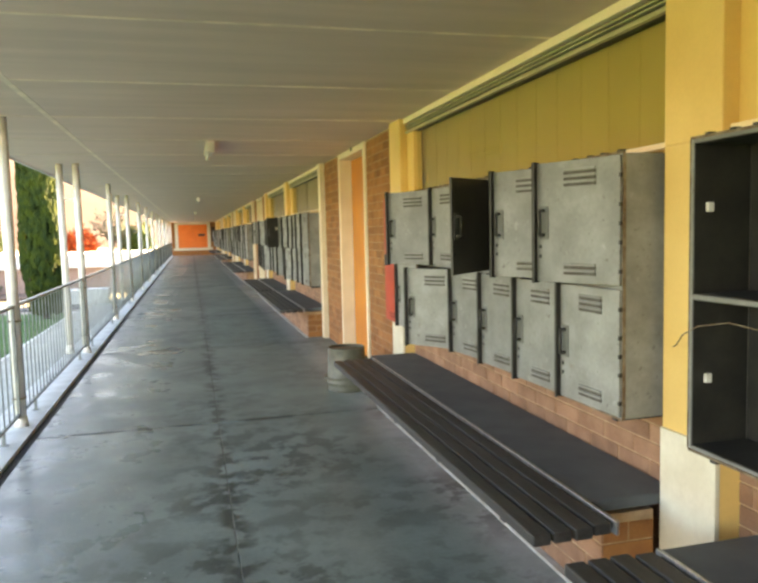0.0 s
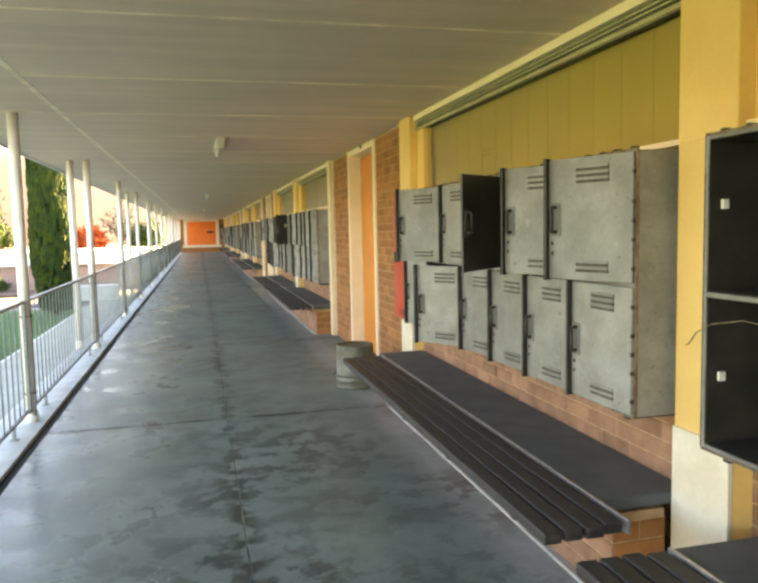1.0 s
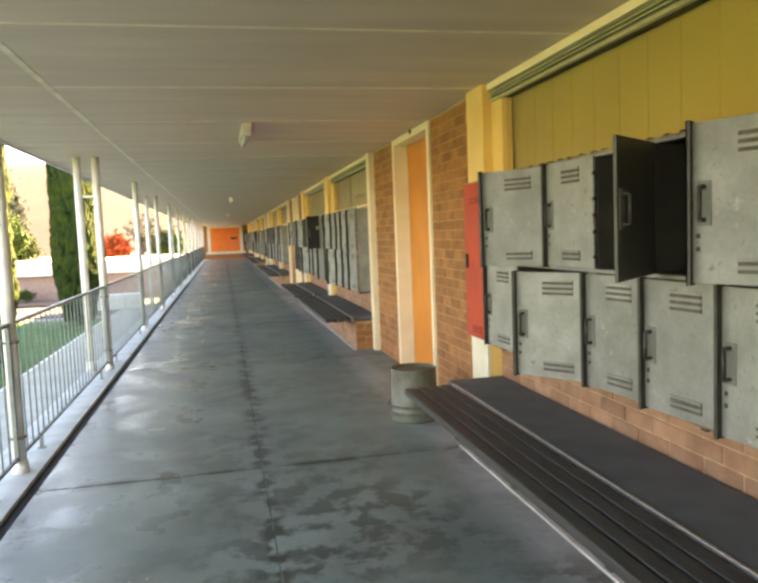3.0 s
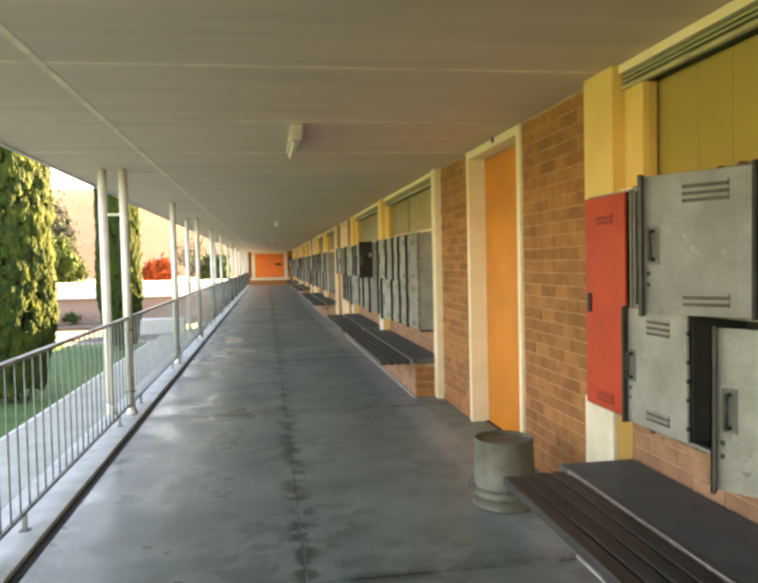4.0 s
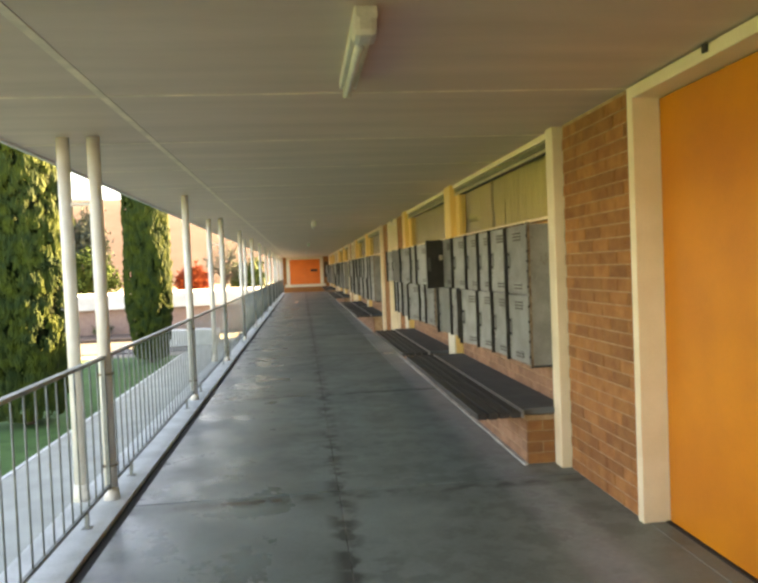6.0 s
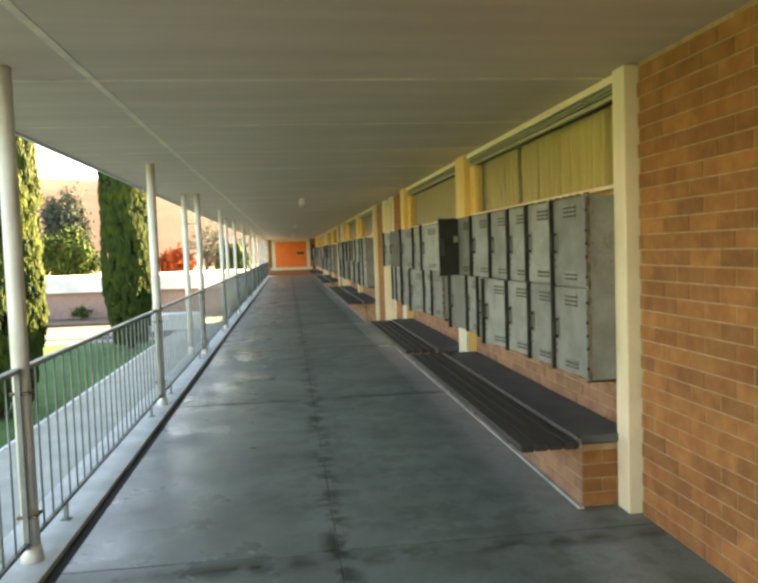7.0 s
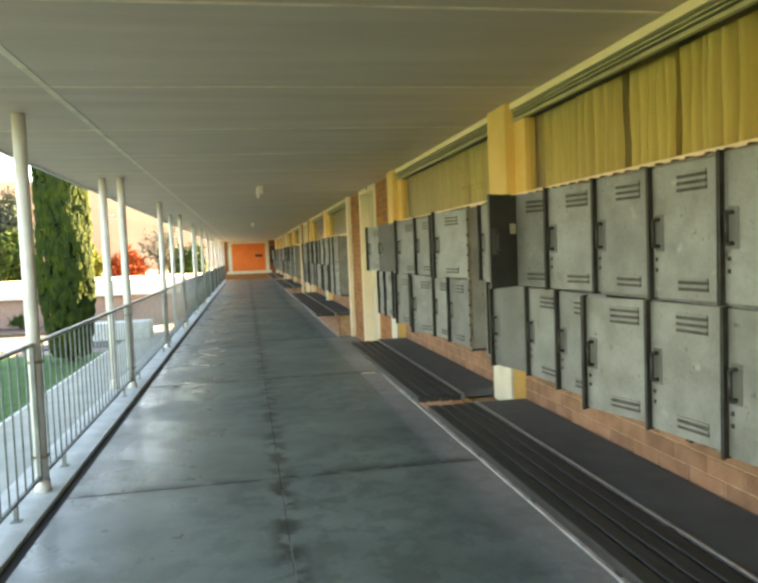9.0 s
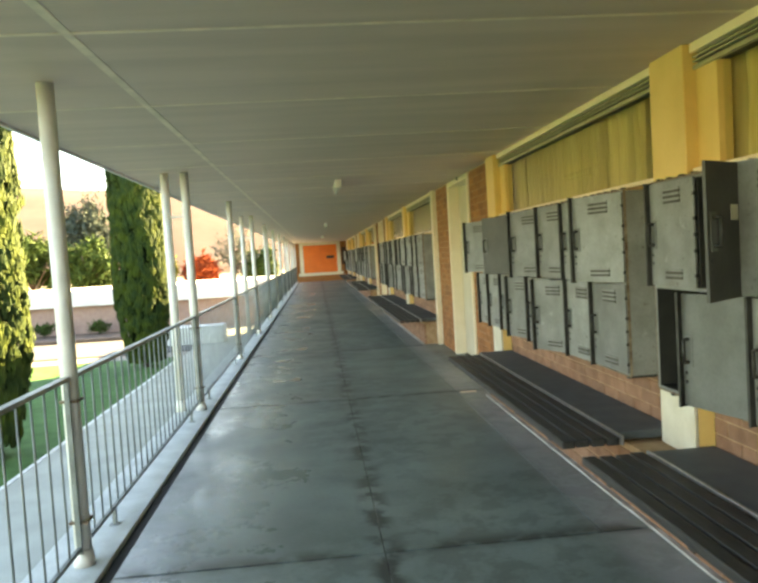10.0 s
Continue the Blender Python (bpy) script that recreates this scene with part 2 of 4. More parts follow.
M_GLASS = bpy.data.materials.new("window_glass")
M_GLASS.use_nodes = True
gn, gl = M_GLASS.node_tree.nodes, M_GLASS.node_tree.links
clear, gloss, fres, both = (gn.new("ShaderNode" + k) for k in ("BsdfTransparent", "BsdfGlossy", "LayerWeight", "MixShader"))
steep = gn.new("ShaderNodeMath")
steep.operation = "POWER"
steep.inputs[1].default_value = 5.0
clear.inputs["Color"].default_value = (0.94, 0.96, 0.93, 1)
gloss.inputs["Roughness"].default_value = 0.03
fres.inputs["Blend"].default_value = 0.5
gl.new(fres.outputs["Facing"], steep.inputs[0])
gl.new(steep.outputs[0], both.inputs[0])
gl.new(clear.outputs[0], both.inputs[1])
gl.new(gloss.outputs[0], both.inputs[2])
gl.new(both.outputs[0], gn["Material Output"].inputs["Surface"])


# ---- mesh helpers ----
def mesh(name, bm, material):
    me = bpy.data.meshes.new(name)
    bm.normal_update()
    bm.to_mesh(me)
    bm.free()
    for m in material if isinstance(material, (list, tuple)) else [material]:
        me.materials.append(m)
    return me


def part(name, bm, material, parent=None, label=""):
    """Links a bmesh as one mesh object, under a thing or a part where parent is given."""
    ob = new(name, mesh(name, bm, material))
    ob.parent = parent
    return tagged(ob, label)


def thing(name, label, category, group="", kind="", at=(0, 0, 0)):
    ob = new(name)
    ob.location = at
    return tagged(ob, label, category, group, kind)


def box(bm, x0, x1, y0, y1, z0, z1, bevel=0.0):
    r = bmesh.ops.create_cube(bm, size=1, matrix=Matrix.LocRotScale(((x0 + x1) / 2, (y0 + y1) / 2, (z0 + z1) / 2), None, (x1 - x0, y1 - y0, z1 - z0)))
    if bevel:
        es = list({e for v in r["verts"] for e in v.link_edges})
        bmesh.ops.bevel(bm, geom=es, offset=bevel, segments=2, affect="EDGES", profile=0.6)
    return bm


def boxes(*rows, bevel=0.0):
    bm = bmesh.new()
    for r in rows:
        box(bm, *r, bevel=bevel)
    return bm


def tube(bm, a, b, r0, r1=None, n=14):
    a, b = Vector(a), Vector(b)
    d = b - a
    m = Matrix.Translation((a + b) / 2) @ d.to_track_quat("Z", "Y").to_matrix().to_4x4()
    r = bmesh.ops.create_cone(bm, cap_ends=True, segments=n, radius1=r0, radius2=r0 if r1 is None else r1, depth=d.length, matrix=m)
    for f in {f for v in r["verts"] for f in v.link_faces}:
        f.smooth = len(f.verts) == 4
    return bm


def lathe(bm, prof, n=32):
    """Turns (radius, height) pairs round the z axis."""
    rings = [[bm.verts.new((r * math.cos(2 * math.pi * i / n), r * math.sin(2 * math.pi * i / n), z)) for i in range(n)] for r, z in prof]
    for a, b in zip(rings, rings[1:]):
        for i in range(n):
            f = bm.faces.new((a[i], a[(i + 1) % n], b[(i + 1) % n], b[i]))
            f.smooth = True
    return bm


# ---- plan ----
PERIOD = 12.05                       # one classroom: two window bays and a door bay
END = 59.0                           # the far end of the corridor
NEAR = -4.0                          # the wall behind the start
CEIL, LAWN = 2.6, -2.9
POSTS = [10.63 + 4.017 * k for k in range(-3, 13)]

# ---- large structure ----
CROSS = [NEAR, -2.1, 2.0, 6.15, 10.42, 14.42, 18.6, 22.7, 26.8, 30.9, 35, 39.1, 43.2, 47.3, 51.4, 55.5, END]
floor = tagged(new("floor", mesh("floor", boxes((-1.265, 2.4, NEAR, END, -0.3, -0.012)), M_JOINT)), "grey painted concrete corridor floor with sawn joints", "floor", kind="structure")
for y0, y1 in zip(CROSS, CROSS[1:]):
    for x0, x1 in ((-1.265, 0.16), (0.16, 2.4)) if y1 < 14.5 else ((-1.265, 0.16), (0.16, 1.36), (1.36, 2.4)):
        part("slab", boxes((x0 + 0.003, x1 - 0.003, y0 + 0.008, y1 - 0.008, -0.2, 0), bevel=0.004), M_CONC, floor)
part("joint_filler", boxes((0.1555, 0.1645, NEAR, END, -0.05, -0.0015)), M_FILLER, floor, "worn grey joint filler")
tagged(new("drain_channel", mesh("drain_channel", boxes((-1.345, -1.265, NEAR, END, -0.3, -0.03)), M_JOINT)), "black drainage channel along the corridor edge", "drain", kind="structure")
tagged(new("kerb", mesh("kerb", boxes((-1.75, -1.345, NEAR, END, -0.35, 0.0), bevel=0.008), M_KERB)), "pale concrete edge strip under the railing", "kerb", kind="structure")
tagged(new("wall_below", mesh("wall_below", boxes((-1.68, -1.4, NEAR, END, LAWN - 0.3, -0.35)), M_PINK)), "brick wall of the storey below the corridor", "wall", kind="structure")
tagged(new("ceiling", mesh("ceiling", boxes((-2.08, 2.4, NEAR, END, CEIL, CEIL + 0.05)), M_CEIL)), "painted sheet ceiling of the corridor", "ceiling", kind="structure")
bm = boxes((-1.11, -1.065, NEAR, END, CEIL - 0.003, CEIL + 0.01))
y = 3.6 - 1.463 * 5
while y < END:
    box(bm, -2.05, -1.10, y - 0.013, y + 0.013, CEIL - 0.003, CEIL + 0.01)
    box(bm, -1.075, 1.95, y - 0.013, y + 0.013, CEIL - 0.003, CEIL + 0.01)
    y += 1.463
tagged(new("ceiling_trim", mesh("ceiling_trim", bm, M_STRIP)), "thin pale cover strips over the ceiling joints", "trim", kind="structure")
tagged(new("eave_fascia", mesh("eave_fascia", boxes((-2.11, -2.08, NEAR, END, CEIL - 0.02, CEIL + 0.2), (-2.2, -2.11, NEAR, END, CEIL + 0.06, CEIL + 0.17), bevel=0.004), M_WHITE)), "white eave board with gutter", "fascia", kind="structure")
tagged(new("roof", mesh("roof", boxes((-2.08, 9.0, NEAR - 0.3, END + 0.3, CEIL + 0.06, CEIL + 0.2)), M_ROOFW)), "flat metal roof over the corridor and classrooms", "roof", kind="structure")
tagged(new("wall_core", mesh("wall_core", boxes((2.36, 2.5, NEAR, END, LAWN, CEIL + 0.05), (8.8, 9.0, NEAR, END, LAWN, CEIL + 0.05)), M_PLAIN)), "plain inner wall behind the windows", "wall", kind="structure")
tagged(new("wall_back", mesh("wall_back", boxes((-1.3, 2.36, NEAR - 0.2, NEAR, 0, CEIL)), M_PLAIN)), "plain wall closing the corridor behind the start", "wall", kind="structure")

tagged(new("paint_mark", mesh("paint_mark", boxes((1.40, 1.58, 18.46, 18.56, 0.0005, 0.002)), M_STRIP)), "small white paint mark on the floor", "paint mark", kind="structure")

# ---- far end ----
tagged(new("wall_end", mesh("wall_end", boxes((-1.7, 2.36, END, END + 0.2, 0, CEIL), bevel=0), M_BRICKFAR)), "orange brick wall closing the corridor", "wall", kind="structure")
d = thing("door_2", "orange painted double door in a pale frame at the corridor end", "door", kind="structure", at=(0.19, END - 0.02, 0.42))
part("door_frame", boxes((-1.36, -1.12, -0.06, 0.02, 0.16, 2.17), (1.12, 1.36, -0.06, 0.02, 0.16, 2.17), (-1.12, 1.12, -0.06, 0.02, 2.0, 2.17), bevel=0.006), M_PALE, d)
part("sill", boxes((-1.5, 1.5, -0.16, 0.02, -0.03, 0.16), bevel=0.008), M_PALE, d, "pale sill under the doors")
part("step", boxes((-1.5, 1.5, -0.3, 0.02, -0.42, -0.03), bevel=0.008), M_BRICKFAR, d, "orange brick step")
for a, b in ((-1.115, -0.004), (0.004, 1.115)):
    leaf = part("door_leaf", boxes((a, b, -0.035, 0.015, 0.165, 1.995), bevel=0.004), M_END, d)
part("door_panel", boxes((0.42, 0.92, -0.045, -0.036, 1.08, 1.26), bevel=0.003), M_HANDLE, leaf, "small dark glazed panel")
p = thing("wall_cabinet", "dark brown cabinet on the brick end wall", "cabinet", at=(1.62, END - 0.001, 1.05))
part("body", boxes((0, 0.3, -0.12, 0, 0, 1.15), bevel=0.006), M_BROWN, p)
part("door", boxes((0.012, 0.288, -0.133, -0.121, 0.012, 1.138), bevel=0.003), M_BROWN, p)


# ---- brickwork ----
BRICKS = {}


def brick_mesh(length, material):
    """One brick: y along the wall, front face towards -x, chamfered front edge."""
    key = round(length, 3)
    if (key, material) not in BRICKS:
        bm, c, h = bmesh.new(), 0.003, 0.0785
        back = [bm.verts.new(v) for v in ((0.03, 0, 0), (0.03, key, 0), (0.03, key, h), (0.03, 0, h))]
        mid = [bm.verts.new(v) for v in ((c, 0, 0), (c, key, 0), (c, key, h), (c, 0, h))]
        front = [bm.verts.new(v) for v in ((0, c, c), (0, key - c, c), (0, key - c, h - c), (0, c, h - c))]
        bm.faces.new(front[::-1])
        for a, b in ((back, mid), (mid, front)):
            for i in range(4):
                bm.faces.new((a[i], b[i], b[(i + 1) % 4], a[(i + 1) % 4]))
        bmesh.ops.recalc_face_normals(bm, faces=bm.faces)
        BRICKS[key, material] = mesh("brick", bm, material)
    return BRICKS[key, material]


def courses(y0, y1, z0, z1):
    """Stretcher bond: (y, z, length) of each brick in a rectangle of wall."""
    z, row = z0, 0
    while z + 0.05 < z1:
        y = y0 - (0.125 if row % 2 else 0)
        while y < y1 - 0.02:
            a, b = max(y, y0), min(y + 0.2425, y1)
            if b - a > 0.03:
                yield a, z, b - a
            y += 0.25
        z, row = z + 0.086, row + 1


def lay_bricks(wall, x, y0, y1, z0, z1, turn=False, material=M_BRICK):
    """Single bricks as parts of the wall. turn: laid on a face that looks towards -y, y0..y1 then being x."""
    for y, z, n in courses(y0, y1, z0, z1):
        ob = new("brick", brick_mesh(n, material))
        ob.parent = wall
        out = random.uniform(-0.0015, 0.0015)
        ob.matrix_local = (Matrix.Translation((y + n, x + out, z + 0.004)) @ pose(0, 0, 0, 0, 0, 90)) if turn else Matrix.Translation((x + out, y, z + 0.004))


def brick_sheet(bm, x, y0, y1, z0, z1):
    for y, z, n in courses(y0, y1, z0, z1):
        box(bm, x, x + 0.03, y, y + n, z + 0.004, z + 0.0825)
    return bm


def brick_wall(name, x, y0, y1, z0, z1, deep, label, single, ends=False, dusty=False):
    w = tagged(new(name, mesh(name, boxes((x + 0.005, x + deep, y0 + 0.004, y1 - 0.004, z0, z1)), M_MORTAR)), label, "wall", kind="structure")
    if single:
        LATER.append((w, x, y0, y1, z0, z1, ends, deep, M_DUSTY if dusty else M_BRICK))
    else:
        tagged(part("brickwork", brick_sheet(bmesh.new(), x, y0, y1, z0, z1), M_DUSTYFAR if dusty else M_BRICKFAR, w), kind="stuff")
    return w


LATER = []


# ---- classroom side ----
def pilaster(y0, y1, notch, whole=False):
    if not notch:
        return tagged(new("pilaster", mesh("pilaster", boxes((1.88, 2.36, y0, y1, 0, CEIL - 0.002), bevel=0.008), M_IVORY)), "ivory painted timber pilaster at the window's edge", "pilaster", "pilasters along the corridor", "structure")
    p = tagged(new("pilaster", mesh("pilaster", boxes((1.88, 2.36, y0, y1, 1.90, CEIL - 0.002), bevel=0.008), M_CREAM)), "cream painted timber pilaster between the window bays", "pilaster", "pilasters along the corridor", "structure")
    part("pilaster_core", boxes((1.884 if whole else 1.99, 2.36, y0 + 0.001, y1 - 0.001, 0.74, 1.90)), M_CREAM if whole else M_IVORY, p)
    # Foot: ochre sides, front paler than the pilaster above.
    part("pilaster_foot", boxes((1.896, 2.36, y0 + 0.002, y1 - 0.002, 0, 0.739)), M_CREAM, p, "ochre pilaster foot")
    part("foot_board", boxes((1.872, 1.895, y0, y1, 0, 0.742), bevel=0.004), M_PALE, p, "off-white front of the foot")


def curtain(bm, y0, y1, z0, z1, x, wave, amp):
    n = int((y1 - y0) / 0.007)
    prev = None
    for i in range(n + 1):
        y = y0 + (y1 - y0) * i / n
        ph = y * wave + 1.9 * math.sin(y * 3.1) + 1.1 * math.sin(y * 7.7 + x)
        deep = amp * (0.7 + 0.3 * math.sin(y * 5.3))
        cur = [bm.verts.new((x + deep - 2 * deep * abs(math.sin(ph / 2)) ** 1.25 + 0.006 * math.sin(ph * 0.3 + 2 * k), y, z0 + (z1 - z0) * k / 3)) for k in range(4)]
        if prev:
            for k in range(3):
                f = bm.faces.new((prev[k], cur[k], cur[k + 1], prev[k + 1]))
                f.smooth = True
        prev = cur
    return bm


def window_bay(y0, y1, kind):
    w = thing("window_1", "cream framed classroom window with drawn " + ("flat olive blinds" if kind == "blind" else "mustard curtains"), "window", "classroom windows", "structure", at=(0, y0, 0))
    n = y1 - y0
    sill = 1.895 if kind == "blind" else 1.916
    part("head_board", boxes((1.918, 2.0, 0, n, 2.548, CEIL - 0.003), bevel=0.005), M_BOARD, w, "pale cream head board")
    part("head_track", boxes((1.965, 2.03, 0, n, 2.465, 2.547)), M_RECESS_SHADE, w, "dark recessed head track")
    for z, h in ((2.522, 0.01), (2.5, 0.009), (2.462, 0.022)):
        part("track_strip", boxes((1.935, 1.965, 0, n, z, z + h), bevel=0.003), M_TRACK, w)
    part("transom", boxes((1.915, 1.95, 0, n, sill + 0.005, sill + 0.03), bevel=0.003), M_BOARD, w, "pale cream transom strip")
    part("window_frame", boxes((1.951, 2.03, 0, 0.06, sill + 0.035, 2.47), (1.951, 2.03, n - 0.2, n, sill + 0.035, 2.47), (1.951, 2.03, 0, n, sill, sill + 0.035), bevel=0.004), M_CREAM, w)
    part("spandrel", boxes((1.99, 2.05, 0, n, 0.74, sill)), M_CREAM, w)
    p = part("pane", boxes((1.984, 1.988, 0.06, n - 0.2, sill + 0.035, 2.47)), M_GLASS, w)
    p.visible_shadow = False
    if kind == "blind":
        bm = bmesh.new()
        y = 0.02
        while y < n - 0.1:
            d = 0.0025 if round(y / 0.13) % 2 else 0.0
            box(bm, 2.05 - d, 2.054 - d, y, y + 0.14, 1.9, 2.5)
            y += 0.13
        part("blind", bm, M_BLIND, w, "flat olive fabric blind")
    else:
        cuts = [0.02, n * 0.05, n * 0.12, n * 0.19, n * 0.31, n * 0.42, n * 0.5, n * 0.63, n * 0.78, n * 0.86, n * 0.94, n - 0.02]
        for a, b in zip(cuts, cuts[1:]):
            g = random.choice((0.0, 0.004, 0.012, 0.022, 0.03)) + (0.055 if a < n * 0.15 else 0.0)
            part("curtain", curtain(bmesh.new(), a + 0.006, b - 0.006 - g, 1.9, 2.5, 2.12, random.uniform(58, 74), random.uniform(0.08, 0.105)), M_CURT, w, "mustard pleated curtain")
    # Added near-black sheet: the unlit room seen between the curtains.
    part("backing", boxes((2.3, 2.34, 0, n, 0.74, CEIL)), M_RECESS_SHADE, w)


def door_bay(y0, single):
    """Brick pier, door, brick pier from y0."""
    a, b = y0 + 1.22, y0 + 2.69
    lab = "orange face brick wall beside the classroom door"
    brick_wall("wall_pier", 1.95, y0, a, 0, CEIL, 0.41, lab, single)
    brick_wall("wall_pier", 1.95, b, y0 + 3.83, 0, CEIL, 0.41, lab, single)
    d = thing("door_1", "tall orange painted classroom door in an ivory frame, shut" if single else "tall pale olive classroom door in an ivory frame, shut", "door", "classroom doors", "structure", at=(0, a, 0))
    part("door_frame", boxes((1.925, 2.2, 0, 0.07, 0, 2.59), (1.925, 2.2, 1.40, 1.47, 0, 2.59), (1.925, 2.2, 0.07, 1.40, 2.52, 2.59), bevel=0.006), M_IVORY, d)
    part("door_stop", boxes((2.133, 2.2, 0.07, 0.10, 0, 2.52), (2.133, 2.2, 1.37, 1.40, 0, 2.52), bevel=0.003), M_IVORY, d)
    leaf = part("door_leaf", boxes((2.09, 2.13, 0.078, 1.392, 0.01, 2.512), bevel=0.003), M_DOOR if single else M_PALEDOOR, d)
    part("head_clip", boxes((1.912, 1.925, 0.6, 0.64, 2.55, 2.592), bevel=0.002), M_HANDLE, d, "small dark clip on the door head")
    part("threshold", boxes((1.96, 2.06, 0.07, 1.4, 0.0, 0.004)), M_CONC, d)
    part("weather_strip", boxes((2.065, 2.14, 0.07, 1.4, 0.0, 0.009)), M_JOINT, d, "dark strip under the door")
    # Added dark sheet that stands for shade in the gaps round the leaf.
    part("wall_backing", boxes((2.21, 2.3, 0, 1.47, 0, CEIL)), M_RECESS_SHADE, d)


# ---- lockers ----
LX, LZ, LH, LW, LD = 1.72, 0.775, 0.553, 0.4625, 0.25


def louvres(bm, y, z, rows):
    for i in range(rows):
        zz = z + i * 0.026
        box(bm, -0.008, 0.001, y - 0.085, y + 0.085, zz, zz + 0.011, bevel=0.003)
        # Darker box under each louvre: its shadow, put into the colour.
        old = set(bm.faces)
        box(bm, -0.004, 0.001, y - 0.085, y + 0.085, zz - 0.013, zz)
        for f in set(bm.faces) - old:
            f.material_index = 1


DOOR_MESH = {}


def door_meshes(plain):
    if plain not in DOOR_MESH:
        w, h = LW - 0.014, LH - 0.016
        bm = boxes((-0.014, 0.0, 0, w, 0, h), bevel=0.004)
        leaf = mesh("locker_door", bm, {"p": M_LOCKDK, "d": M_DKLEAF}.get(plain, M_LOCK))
        bm = bmesh.new()
        louvres(bm, w / 2 - 0.02, h - 0.10, 3)
        bmesh.ops.translate(bm, verts=bm.verts, vec=(-0.014, 0, 0))
        lt = mesh("louvre", bm, [M_LOCK, M_SLOT])
        bm = bmesh.new()
        louvres(bm, w / 2 - 0.02, 0.05, 2)
        bmesh.ops.translate(bm, verts=bm.verts, vec=(-0.014, 0, 0))
        lb = mesh("louvre", bm, [M_LOCK, M_SLOT])
        bm = tube(bmesh.new(), (-0.045, w - 0.045, h / 2 - 0.055), (-0.045, w - 0.045, h / 2 + 0.055), 0.008, n=8)
        for k in (-0.055, 0.055):
            tube(bm, (-0.045, w - 0.045, h / 2 + k), (-0.012, w - 0.045, h / 2 + k), 0.008, n=8)
        old = set(bm.faces)
        box(bm, -0.0175, -0.013, w - 0.07, w - 0.02, h / 2 - 0.075, h / 2 + 0.075, bevel=0.002)
        for f in set(bm.faces) - old:
            f.material_index = 1
        hd = mesh("handle", bm, [M_EDGE, M_LOCKDK])
        hg = mesh("hinge", boxes((-0.016, 0.006, -0.005, 0.006, 0.0, 0.018), bevel=0.002), M_EDGE)
        ed = mesh("edge_channel", boxes((-0.044, 0.0, w - 0.002, w + 0.004, -0.006, h + 0.006), (-0.044, -0.039, w - 0.012, w + 0.004, -0.006, h + 0.006)), M_EDGE)
        hole = mesh("rivet", boxes((-0.0165, -0.013, w - 0.03, w - 0.016, -0.008, 0.008), bevel=0.001), M_HANDLE)
        DOOR_MESH[plain] = (leaf, (("louvre", lt, 0), ("louvre", lb, 0), ("handle", hd, 0), ("hinge", hg, 0.05), ("hinge", hg, 0.17), ("hinge", hg, h / 2 - 0.02), ("hinge", hg, h - 0.21), ("hinge", hg, h - 0.09), ("edge_channel", ed, 0), ("rivet", hole, h / 2 - 0.108), ("rivet", hole, h / 2 - 0.152)))
    return DOOR_MESH[plain]


